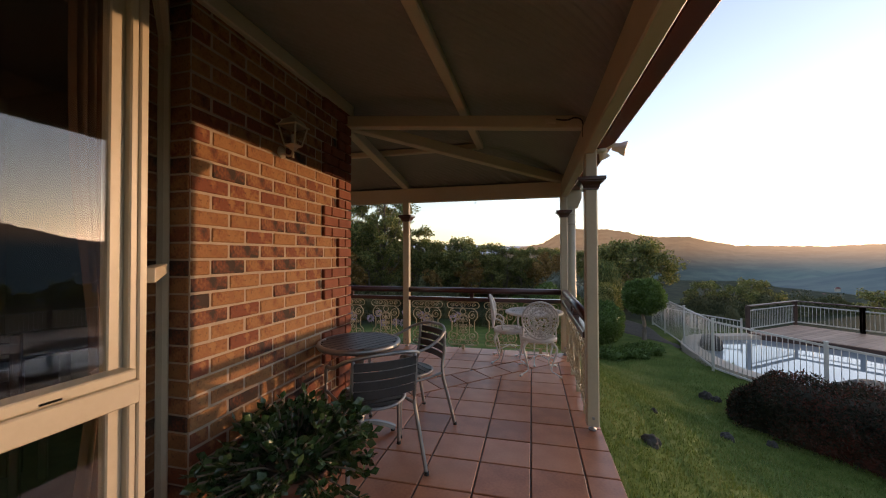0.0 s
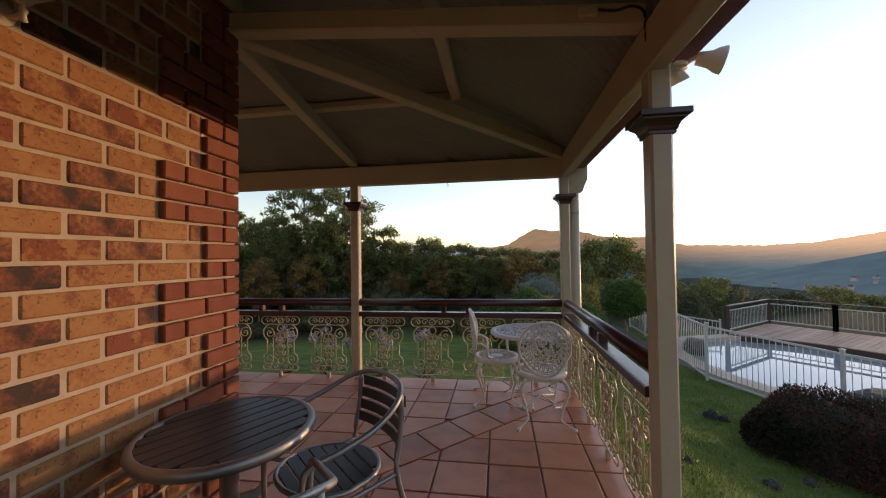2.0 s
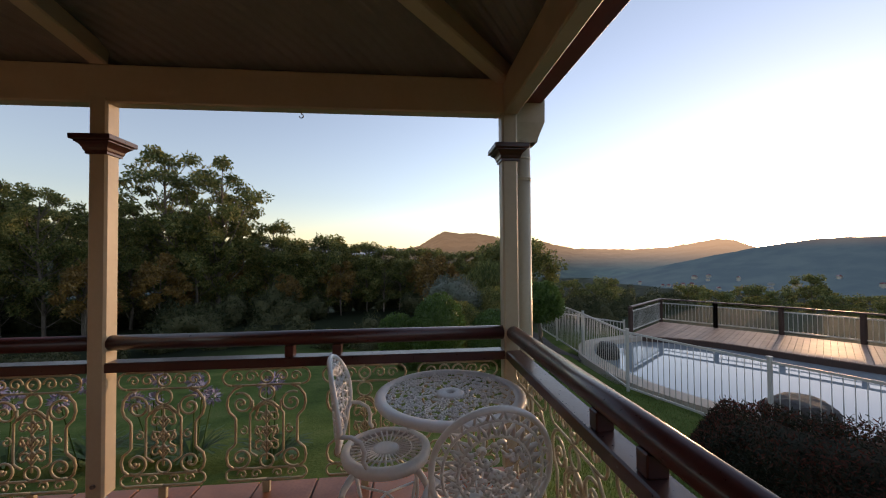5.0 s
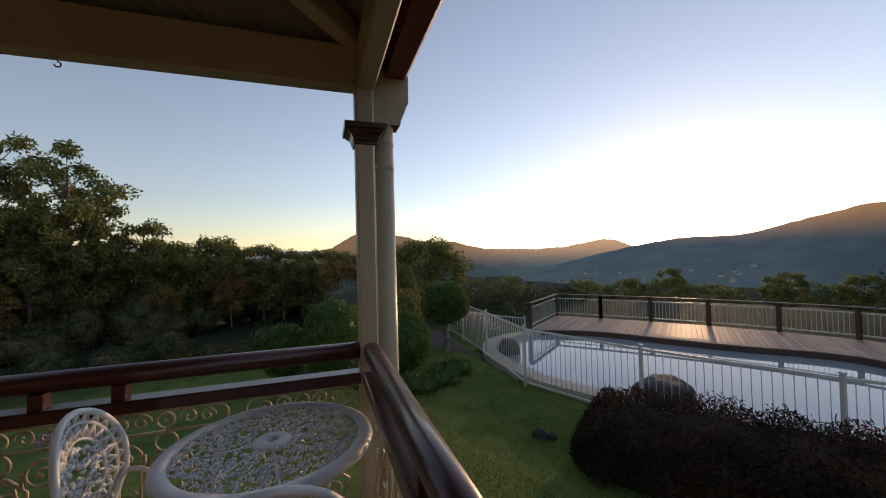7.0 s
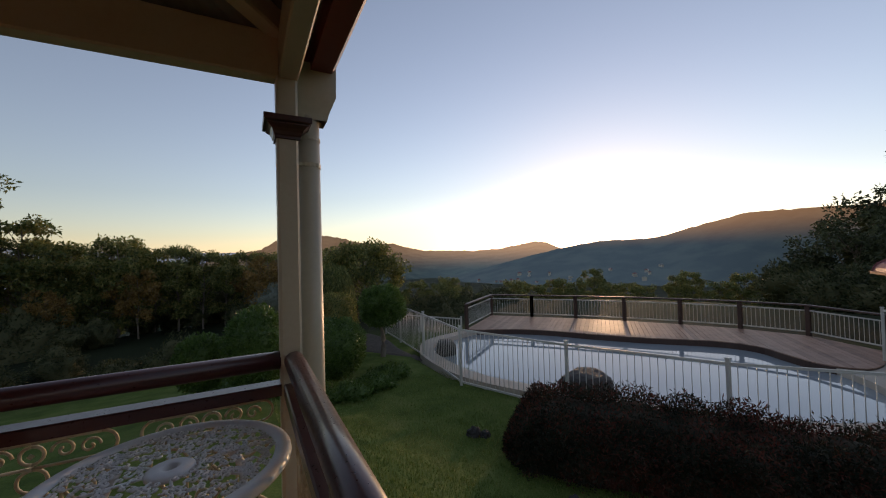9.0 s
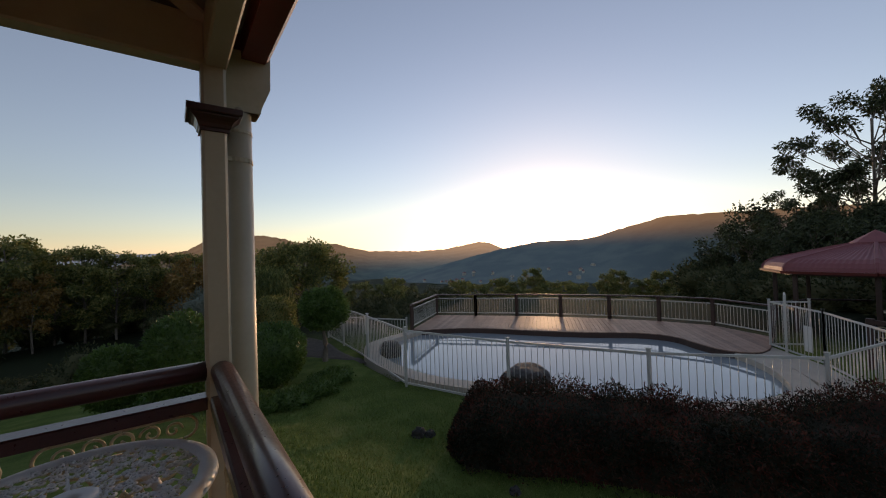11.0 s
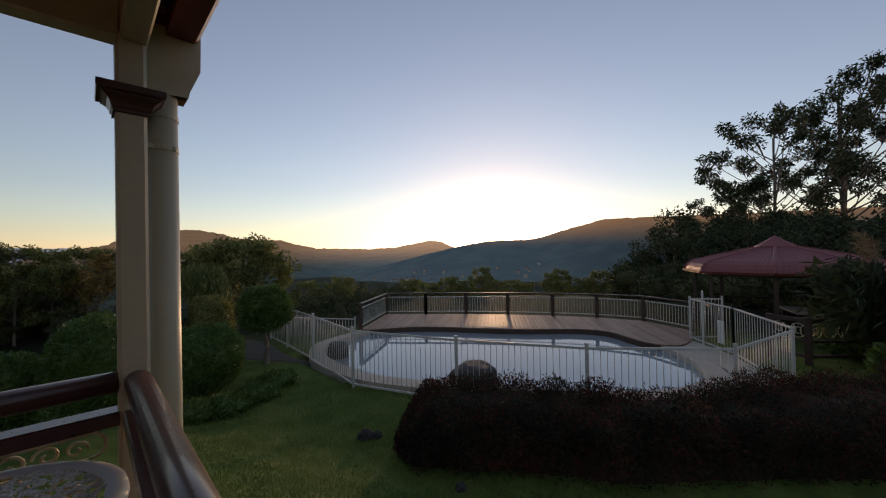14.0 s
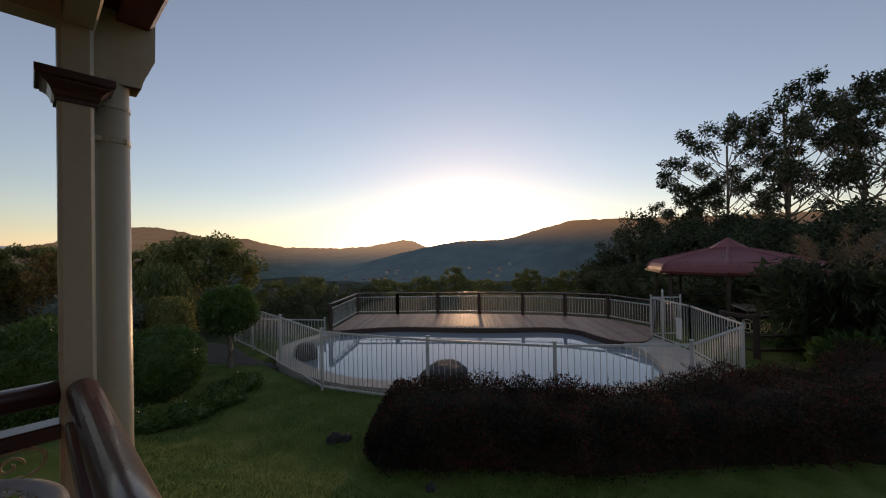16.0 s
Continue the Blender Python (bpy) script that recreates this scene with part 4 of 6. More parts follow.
part("hook", Mesh().tube([(-0.62, P2_Y - P1_Y + 0.05, -0.25), (-0.62, P2_Y - P1_Y + 0.05, -0.275)] + [(-0.62 + 0.011 * math.sin(radians(a)), P2_Y - P1_Y + 0.05, -0.286 + 0.011 * math.cos(radians(a))) for a in range(0, 271, 30)], 0.003, 5, up=(0, 1, 0)), ALU, cable)


# ---- café table and chairs ----
def cafe_table(x, y):
    t = thing("cafe_table", "round aluminium café table with dark slats", "table", (x, y, 0))
    part("rim", Mesh().lathe([(0.285, 0.668), (0.300, 0.664), (0.312, 0.668), (0.318, 0.684), (0.314, 0.700), (0.302, 0.706), (0.288, 0.702), (0.285, 0.690), (0.285, 0.668)], 48), ALU, t, "rolled aluminium rim", True)
    n = 9
    w = 0.570 / n
    for i in range(n):
        v = -0.285 + w * (i + 0.5)
        half = math.sqrt(max(0.285 ** 2 - v * v, 0.003)) + 0.004
        part("slat", Mesh().box(-half, half, v - w / 2 + 0.003, v + w / 2 - 0.003, 0.690, 0.702, 0.002), SLAT, t).matrix_basis = pose(0, 0, 0, 0, 0, 62)
    part("support", Mesh().box(-0.28, 0.28, -0.018, 0.018, 0.672, 0.688).box(-0.018, 0.018, -0.28, 0.28, 0.670, 0.687), ALU, t)
    part("column", Mesh().lathe([(0, 0.05), (0.045, 0.05), (0.04, 0.075), (0.034, 0.09), (0.034, 0.66), (0.07, 0.67), (0, 0.671)], 20), ALU, t, smooth=True)
    for i in range(4):
        leg = Mesh().sweep(smooth_line([(0.02, 0, 0.075), (0.12, 0, 0.070), (0.22, 0, 0.045), (0.27, 0, 0.022)], 4), [(-0.024, -0.012), (0.024, -0.012), (0.018, 0.014), (-0.018, 0.014)])
        p = part("foot", leg, ALU, t)
        p.matrix_basis = pose(0, 0, 0, 0, 0, 20 + 90 * i)
        part("glide", Mesh().lathe([(0, 0), (0.018, 0), (0.016, 0.014), (0, 0.016)], 10, (0.255, 0, 0)), BLACK, p)
    return t


def cafe_chair(x, y, turn):
    """Faces its own +y: tube frame, slatted seat and back."""
    t = thing("cafe_chair", "aluminium tube armchair with dark slats at the café table", "chair", (x, y, 0), turn, "café chairs")
    r = 0.0125
    hoop = smooth_line([(-0.265, 0.20, 0.0), (-0.268, 0.205, 0.30), (-0.27, 0.205, 0.55), (-0.27, 0.17, 0.612), (-0.275, 0.06, 0.635), (-0.27, -0.08, 0.672), (-0.235, -0.20, 0.73), (-0.14, -0.275, 0.765), (0, -0.295, 0.775), (0.14, -0.275, 0.765), (0.235, -0.20, 0.73), (0.27, -0.08, 0.672), (0.275, 0.06, 0.635), (0.27, 0.17, 0.612), (0.27, 0.205, 0.55), (0.268, 0.205, 0.30), (0.265, 0.20, 0.0)], 5)
    part("arm_hoop", Mesh().tube(hoop, r, 8), ALU, t, "bent aluminium arm tube", True)
    for s in (-1, 1):
        part("leg", Mesh().tube(smooth_line([(s * 0.245, -0.31, 0.0), (s * 0.225, -0.26, 0.22), (s * 0.205, -0.215, 0.43), (s * 0.20, -0.24, 0.60), (s * 0.195, -0.245, 0.745)], 4), r, 8), ALU, t, smooth=True)
        for fx, fy in ((s * 0.265, 0.20), (s * 0.245, -0.31)):
            part("glide", Mesh().lathe([(0, 0), (0.016, 0), (0.014, 0.022), (0, 0.022)], 10, (fx, fy, 0)), BLACK, t)
        part("side_rail", Mesh().tube(smooth_line([(s * 0.267, 0.205, 0.44), (s * 0.225, 0.10, 0.405), (s * 0.205, -0.05, 0.40), (s * 0.205, -0.215, 0.42)], 4), 0.010, 8), ALU, t, smooth=True)
    ring = [(0.215 * math.cos(radians(a)) * (1.0 if math.sin(radians(a)) > 0 else 0.95), 0.215 * math.sin(radians(a)), 0.435 + 0.012 * math.sin(radians(a))) for a in range(0, 360, 10)]
    part("seat_rim", Mesh().tube(ring, 0.011, 8, closed=True), ALU, t, smooth=True)
    n = 7
    w = 0.40 / n
    for i in range(n):
        v = -0.20 + w * (i + 0.5)
        half = math.sqrt(max(0.205 ** 2 - v * v, 0.002)) * 0.98
        zc = 0.436 + 0.012 * v / 0.2
        part("seat_slat", Mesh().box(-half, half, v - w / 2 + 0.004, v + w / 2 - 0.004, zc - 0.006, zc + 0.006, 0.002), SLAT, t)
    for i in range(4):
        z = 0.535 + 0.058 * i
        line = [(0.195 * k / 5, -0.235 - 0.035 * (1 - (k / 5) ** 2) - 0.010 * i, z) for k in range(-5, 6)]
        part("back_slat", Mesh().sweep(line, [(-0.005, -0.024), (0.005, -0.024), (0.005, 0.024), (-0.005, 0.024)]), SLAT, t)
    return t


cafe_table(-1.135, 3.31)
cafe_chair(-0.865, 2.97, 41)
cafe_chair(-0.835, 3.54, 137)


# ---- white cast-iron setting ----
def cabriole(m, x, y, top, spread=1.0):
    d = Vector((x, y, 0)).normalized()
    base = Vector((x, y, 0))
    pts = smooth_line([base + Vector((0, 0, top)), base + d * 0.035 * spread + Vector((0, 0, top * 0.80)), base + d * 0.015 * spread + Vector((0, 0, top * 0.45)), base + d * 0.005 + Vector((0, 0, top * 0.16)), base + d * 0.035 * spread + Vector((0, 0, 0.03)), base + d * 0.06 * spread + Vector((0, 0, 0.012))], 4)
    k = len(pts)
    return m.tube(pts, 0.011, 7, up=(1, 0, 0), scale=[1.5 - 0.9 * min(1, 1.6 * i / k) + (0.7 if i > k - 4 else 0) for i in range(k)])


def lace_fill(m, inside, count, size, place, seed, r=0.004, sides=4, gap=0.75):
    """Small leafy scrolls packed inside an outline."""
    rng = random.Random(seed)
    put = []
    tries = 0
    while len(put) < count and tries < count * 60:
        tries += 1
        u, v = rng.uniform(-0.4, 0.4), rng.uniform(-0.4, 0.4)
        if not inside(u, v) or any((u - a) ** 2 + (v - b) ** 2 < (size * gap) ** 2 for a, b in put):
            continue
        put.append((u, v))
        a0 = rng.uniform(0, 360)
        turn = rng.choice((-1, 1))
        pts = spiral(u, v, size * 0.62, size * 0.12, a0, a0 + turn * rng.uniform(230, 380), 9)
        m.tube([place(p, q) for p, q in pts], r, sides, scale=[0.7] + [1.15] * 4 + [0.8] * 5)
        e = radians(a0)
        tip = (u + size * 1.05 * math.cos(e - turn * 0.5), v + size * 1.05 * math.sin(e - turn * 0.5))
        m.tube([place(*pts[0]), place(*tip)], r, sides, scale=[0.9, 0.4])
    return m


def iron_table(x, y):
    t = thing("iron_table", "round white cast-iron lace table", "table", (x, y, 0))
    part("rim", Mesh().lathe([(0.292, 0.652), (0.298, 0.662), (0.325, 0.664), (0.342, 0.655), (0.345, 0.640), (0.338, 0.630), (0.332, 0.636), (0.300, 0.646), (0.292, 0.652)], 56), WHITE_IRON, t, "smooth rolled rim", True)
    top = lace_fill(Mesh(), lambda u, v: 0.075 < math.hypot(u, v) < 0.288, 420, 0.0185, lambda u, v: (u, v, 0.656 + 0.002 * math.sin(u * 90)), 5, 0.0042, 4)
    for i in range(8):
        a = radians(45 * i + 10)
        top.tube([(0.06 * math.cos(a), 0.06 * math.sin(a), 0.652), (0.296 * math.cos(a), 0.296 * math.sin(a), 0.652)], 0.005, 5)
    part("lattice", top, WHITE_IRON, t, "pierced leaf-scroll top", True)
    part("hub", Mesh().lathe([(0.020, 0.640), (0.020, 0.662), (0.030, 0.665), (0.058, 0.662), (0.066, 0.656), (0.066, 0.644), (0.020, 0.640)], 28), WHITE_IRON, t, smooth=True)
    for i in range(3):
        a = radians(30 + 120 * i)
        part("leg", cabriole(Mesh(), 0.17 * math.cos(a), 0.17 * math.sin(a), 0.648, 1.6), WHITE_IRON, t, smooth=True)
        part("brace", Mesh().tube(smooth_line([(0.17 * math.cos(a), 0.17 * math.sin(a), 0.25), (0.08 * math.cos(a), 0.08 * math.sin(a), 0.30), (0, 0, 0.29)], 4), 0.007, 6), WHITE_IRON, t, smooth=True)
    t.matrix_basis = t.matrix_basis @ Matrix.Diagonal((1.06, 1.06, 0.97, 1))
    return t


def iron_chair(x, y, turn, label):
    """Faces its own +y."""
    t = thing("iron_chair", label, "chair", (x, y, 0), turn, "white iron chairs")
    part("seat_rim", Mesh().lathe([(0.165, 0.405), (0.168, 0.416), (0.190, 0.420), (0.205, 0.412), (0.208, 0.398), (0.200, 0.372), (0.192, 0.372), (0.190, 0.400), (0.165, 0.405)], 40), WHITE_IRON, t, smooth=True)
    spokes = Mesh().lathe([(0.0, 0.412), (0.045, 0.412), (0.066, 0.408), (0.066, 0.402), (0.0, 0.402)], 24)
    for i in range(32):
        a = radians(11.25 * i)
        spokes.tube([(0.06 * math.cos(a), 0.06 * math.sin(a), 0.406), (0.17 * math.cos(a), 0.17 * math.sin(a), 0.410)], 0.0055, 4)
    spokes.tube([(0.118 * math.cos(radians(a)), 0.118 * math.sin(radians(a)), 0.409) for a in range(0, 360, 12)], 0.005, 4, closed=True)
    part("seat", spokes, WHITE_IRON, t, "sunburst pierced seat", True)

    def back(u, v):
        return (u, -0.185 - 0.09 * v - 0.05 * (1 - (u / 0.205) ** 2) + 0.02, 0.42 + v)

    def oval(a, k=1.0):
        c, s = math.cos(radians(a)), math.sin(radians(a))
        return (0.195 * c * k * (1.0 if s > -0.4 else 0.92), 0.21 + 0.208 * s * k)

    part("back_rim", Mesh().tube([back(*oval(a)) for a in range(0, 360, 8)], 0.011, 7, closed=True, up=(0, 1, 0)), WHITE_IRON, t, smooth=True)
    fill = Mesh()
    for k in (0.84, 0.60):
        fill.tube([back(*oval(a, k)) for a in range(0, 360, 10)], 0.006, 5, closed=True, up=(0, 1, 0))
    for i in range(26):
        a = 360 * i / 26
        fill.tube([back(*oval(a - 4, 0.85)), back(*oval(a, 0.97)), back(*oval(a + 4, 0.85))], 0.0065, 4, up=(0, 1, 0))
        fill.tube([back(*oval(a - 6, 0.62)), back(*oval(a, 0.80)), back(*oval(a + 6, 0.62))], 0.0085, 4, up=(0, 1, 0))
    lace_fill(fill, lambda u, v: (u / 0.125) ** 2 + (v / 0.13) ** 2 < 1, 46, 0.026, lambda u, v: back(u, v + 0.205), 8, 0.0072, 4)
    part("back", fill, WHITE_IRON, t, "pierced oval back with vine scrolls", True)
    for s in (-1, 1):
        part("side_scroll", Mesh().tube([(s * (0.175 + 0.01), q, z) for q, z in smooth_scroll()], 0.010, 6, up=(1, 0, 0)), WHITE_IRON, t, smooth=True)
    for a in (45, 135, 225, 315):
        part("leg", cabriole(Mesh(), 0.175 * math.cos(radians(a)), 0.175 * math.sin(radians(a)), 0.385, 2.3), WHITE_IRON, t, smooth=True)
    part("stretcher", Mesh().tube([(0.13, 0.13, 0.16), (0, 0, 0.20), (-0.13, -0.13, 0.16)], 0.006, 6).tube([(-0.13, 0.13, 0.16), (0, 0, 0.20), (0.13, -0.13, 0.16)], 0.006, 6), WHITE_IRON, t, smooth=True)
    return t


def smooth_scroll():
    return [(p, q) for p, q in [(-0.185, 0.56), (-0.14, 0.555), (-0.10, 0.53), (-0.085, 0.49), (-0.09, 0.45), (-0.075, 0.425)]]


iron_table(0.187, 5.56)
iron_chair(-0.120, 5.52, -88, "white cast-iron chair seen side-on by the iron table")
iron_chair(0.236, 5.12, 4, "white cast-iron chair tucked in at the iron table")

# ---- potted shrub ----
pot = thing("potted_shrub", "dark green jade shrub in a terracotta pot on the tiles", "potted plant", (-1.03, 2.37, 0))
part("pot", Mesh().lathe([(0, 0), (0.13, 0), (0.145, 0.02), (0.175, 0.24), (0.195, 0.25), (0.195, 0.29), (0.178, 0.29), (0.165, 0.25), (0, 0.25)], 28), TERRACOTTA, pot, smooth=True)
part("soil", Mesh().lathe([(0, 0.262), (0.168, 0.258)], 20), BARK, pot)
rng = random.Random(21)
stems, leaves = Mesh(), Mesh()
for i in range(110):
    a, e = rng.uniform(0, 360), math.degrees(math.asin(rng.uniform(-0.05, 1.0)))
    L = rng.uniform(0.30, 0.40) * (0.95 + 0.10 * math.cos(radians(e)))
    d = Vector((math.cos(radians(a)) * math.cos(radians(e)), math.sin(radians(a)) * math.cos(radians(e)), math.sin(radians(e)) * 0.92))
    p0 = Vector((0.05 * math.cos(radians(a)), 0.05 * math.sin(radians(a)), 0.25))
    line = smooth_line([p0, p0 + d * L * 0.5 + Vector((0, 0, 0.03)), p0 + d * L], 3)
    stems.tube(line, 0.005, 5)
    for k in range(20):
        u = rng.uniform(0.35, 1.04)
        c = p0 + d * L * u
        n = Vector((rng.gauss(0, 1), rng.gauss(0, 1), rng.gauss(0.5, 0.7))).normalized()
        along = (d + Vector((rng.gauss(0, 0.8), rng.gauss(0, 0.8), rng.gauss(0, 0.6)))).normalized()
        side = along.cross(n).normalized()
        up = side.cross(along)
        s = rng.uniform(0.045, 0.070)
        q = [c, c + along * s * 0.55 + side * s * 0.34 + up * 0.004, c + along * s + up * 0.002, c + along * s * 0.55 - side * s * 0.34 + up * 0.004, c + along * s * 0.5 - up * 0.004]
        leaves.add(q, [(0, 1, 4), (1, 2, 4), (2, 3, 4), (3, 0, 4)])
part("branching", stems, BARK, pot)
part("foliage", leaves, POT_LEAF, pot, "glossy oval leaves", True)

# ---- gazebo beyond the gate ----
GX, GY, GZ = 18.45, 5.2, -1.75
gaz = thing("gazebo", "octagonal gazebo with a dull red bullnose steel roof", "gazebo", (GX, GY, GZ), math.degrees(math.atan2(4.06 - GY, 0.48 - GX)))
R_EAVE = 2.8


def roof_face(m, profile, s, ribs=14):
    """One of eight faces from a (radius, height) line, ribbed across."""
    a0, a1 = radians(45 * s), radians(45 * s + 45)
    start = len(m.v)
    for i in range(ribs * 2 + 1):
        u = i / (ribs * 2)
        for r, z in profile:
            x = r * (math.cos(a0) * (1 - u) + math.cos(a1) * u)
            y = r * (math.sin(a0) * (1 - u) + math.sin(a1) * u)
            m.v.append((x, y, z + (0.018 if i % 2 else 0.0)))
    k = len(profile)
    for i in range(ribs * 2):
        for j in range(k - 1):
            q = start + i * k + j
            m.f.append((q, q + 1, q + k + 1, q + k))
    return m


PROFILE = [(R_EAVE, 2.19), (R_EAVE - 0.03, 2.31), (R_EAVE - 0.12, 2.44), (R_EAVE - 0.32, 2.55), (R_EAVE - 0.72, 2.64), (1.5, 2.79), (0.5, 3.02)]
for s in range(8):
    part("roof_panel", roof_face(Mesh(), PROFILE, s), GAZEBO_ROOF, gaz, "dull red corrugated sheet with a curved eave")
cap = Mesh()
for r, z in ((0.60, 3.0), (0.60, 3.05), (0.30, 3.24), (0.0, 3.44)):
    cap.v += [(r * math.cos(radians(45 * i)), r * math.sin(radians(45 * i)), z) for i in range(8)]
cap.f = [(8 * k + i, 8 * k + (i + 1) % 8, 8 * k + 8 + (i + 1) % 8, 8 * k + 8 + i) for k in range(3) for i in range(8)]
part("roof_cap", cap, GAZEBO_ROOF, gaz, "pointed red roof cap")
for i in range(8):
    a = radians(45 * i)
    part("hip_cap", Mesh().sweep([((r + 0.01) * math.cos(a), (r + 0.01) * math.sin(a), z + 0.03) for r, z in PROFILE], [(-0.05, -0.015), (0.05, -0.015), (0.03, 0.02), (-0.03, 0.02)]), GAZEBO_ROOF, gaz)
    b = radians(45 * i + 45)
    rr = R_EAVE + 0.02
    part("gutter", Mesh().sweep([(rr * math.cos(a), rr * math.sin(a), 2.16), (rr * math.cos(b), rr * math.sin(b), 2.16)], [(-0.05, -0.04), (0.05, -0.04), (0.06, 0.04), (-0.05, 0.04)]), FASCIA, gaz, "dark red gutter")
    rp = R_EAVE - 0.35
    part("post", Mesh().box(-0.06, 0.06, -0.06, 0.06, 0, 2.3, 0.01), TIMBER, gaz).location = (rp * math.cos(a), rp * math.sin(a), 0)
    part("beam", Mesh().sweep([(rp * math.cos(a), rp * math.sin(a), 2.14), (rp * math.cos(b), rp * math.sin(b), 2.14)], [(-0.04, -0.09), (0.04, -0.09), (0.04, 0.09), (-0.04, 0.09)]), TIMBER, gaz)
    if i not in (0, 7):
        part("rail", Mesh().sweep([(rp * math.cos(a), rp * math.sin(a), 0.92), (rp * math.cos(b), rp * math.sin(b), 0.92)], [(-0.04, -0.03), (0.04, -0.03), (0.04, 0.03), (-0.04, 0.03)]), TIMBER, gaz)
part("base", Mesh().prism([((R_EAVE - 0.2) * math.cos(radians(45 * i)), (R_EAVE - 0.2) * math.sin(radians(45 * i))) for i in range(8)], -0.6, 0.0), PAVING, gaz, "paved floor")
bench = thing("gazebo_table", "pale slab table standing in the gazebo", "table", (GX + 0.3, GY - 0.6, GZ), 20)
part("top", Mesh().box(-0.9, 0.9, -0.4, 0.4, 0.70, 0.76, 0.01), PAVING, bench)
for sx in (-0.7, 0.7):
    part("trestle", Mesh().box(sx - 0.06, sx + 0.06, -0.3, 0.3, 0, 0.70, 0.01), TIMBER, bench)

# ---- dark garden railing with lace beside the fence ----
grail = thing("garden_railing", "dark timber garden rail with white iron lace", "railing")
GP = [(12.72, 4.98), (12.46, 4.29), (13.33, 3.35)]
for x, y in GP:
    part("post", Mesh().box(x - 0.07, x + 0.07, y - 0.07, y + 0.07, -1.6, -0.38, 0.012), TIMBER, grail)
for (x0, y0), (x1, y1) in zip(GP, GP[1:]):
    for z, hh in ((-0.45, 0.045), (-0.93, 0.025), (-1.28, 0.03)):
        part("rail", Mesh().sweep([(x0, y0, z), (x1, y1, z)], [(-0.04, -hh), (0.04, -hh), (0.04, hh), (-0.04, hh)]), TIMBER, grail)
    run = Vector((x1 - x0, y1 - y0, 0))
    heading = run.normalized()
    n = max(2, round(run.length / 0.31))
    for i in range(n):
        c = Vector((x0, y0, -0.70)) + run * ((i + 0.5) / n)
        lattice = Mesh()
        for sx, r in ((0, 0.165), (-0.155, 0.165), (0.155, 0.165), (0, 0.075)):
            lattice.tube([c + heading * (sx * run.length / n / 0.31 * 0.98 + r * 0.86 * math.cos(radians(a))) + Vector((0, 0, r * math.sin(radians(a)))) for a in range(-60 if sx < 0 else 120 if sx > 0 else 0, 61 if sx < 0 else 241 if sx > 0 else 360, 20)], 0.011, 5, closed=not sx)
        part("lace_panel", lattice, IRON, grail, "pale interlaced iron rings", True)
fence_panel((13.15, 6.75, -1.40), (13.85, 6.10, -1.42), False)

# gate sign and latch post
sign_ob = thing("safety_sign", "white safety notice with blue bars on the gate", "sign", (12.32, 5.93, -0.92), 45)
part("board", Mesh().box(-0.13, 0.13, -0.022, -0.016, -0.30, 0.30, 0.002), WHITE, sign_ob)
SIGN_BLUE = material("sign_blue", [(0.06, 0.12, 0.38), (0.08, 0.15, 0.42)], 0.5)
for i, (w, z) in enumerate(((0.20, 0.22), (0.16, 0.12), (0.18, 0.05), (0.18, -0.03), (0.14, -0.11), (0.18, -0.20))):
    part("text_bar", Mesh().box(-w / 2, w / 2, -0.026, -0.0225, z - 0.02, z + 0.02), SIGN_BLUE, sign_ob)
latch = thing("latch_post", "tall white latch post beside the pool gate", "post", (12.62, 6.35, -1.42))
part("pole", Mesh().box(-0.025, 0.025, -0.025, 0.025, 0, 1.47, 0.004), FENCE_PAINT, latch)
part("knob", Mesh().lathe([(0, 1.47), (0.025, 1.47), (0.025, 1.51), (0.012, 1.54), (0, 1.54)], 12), WHITE, latch, smooth=True)


# ---- rocks ----
def rock(x, y, z, sx, sy, sz, seed, label):
    bm = bmesh.new()
    bmesh.ops.create_icosphere(bm, subdivisions=3, radius=1.0)
    for v in bm.verts:
        n = v.co.normalized()
        k = 1 + 0.22 * noise.noise(n * 1.6 + Vector((seed, 0, 0))) + 0.10 * noise.noise(n * 4 + Vector((0, seed, 0)))
        q = n * k
        if sx > 0.25:
            q.z = min(q.z, 0.78 + 0.10 * noise.noise(n * 2.5))
        else:
            q *= 1 + 0.30 * noise.noise(n * 2.3 + Vector((seed * 3.1, 1, 0)))
        v.co = (q.x * sx, q.y * sy, max(q.z, -0.5) * sz)
    me = bpy.data.meshes.new("rock")
    bm.to_mesh(me)
    bm.free()
    me.materials.append(ROCK)
    ob = new("rock", me)
    ob.location = (x, y, z)
    return tagged(ob, label, "rock", "garden rocks")


rock(6.21, 9.12, -1.36, 0.56, 0.46, 0.42, 3, "flat-topped dark boulder at the pool's edge")
rock(5.42, 13.42, -1.38, 0.30, 0.28, 0.36, 9, "dark boulder on the pool coping")
for x, y, s, seed in ((3.44, 8.89, 0.10, 1), (3.58, 8.78, 0.07, 2), (1.23, 4.53, 0.065, 5), (1.30, 4.60, 0.045, 6), (2.60, 6.2, 0.065, 7), (3.52, 7.0, 0.06, 11), (1.62, 5.75, 0.035, 14)):
    rock(x, y, ground_z(x, y) + s * 0.15, s * 1.15, s * 0.95, s * 1.25, seed, "small dark jagged rock lying on the lawn")

# gravel bed under the small trees
mulch = Mesh()
pts = [(3.3, 15.0), (4.55, 13.2), (4.6, 14.6), (4.7, 16.8), (3.9, 18.6), (2.6, 17.6), (2.4, 15.8)]
line = [(p.x, p.y) for p in smooth_line([(x, y, 0) for x, y in pts + pts[:1]], 5)[:-1]]
n = len(line)
c = (3.7, 15.9)
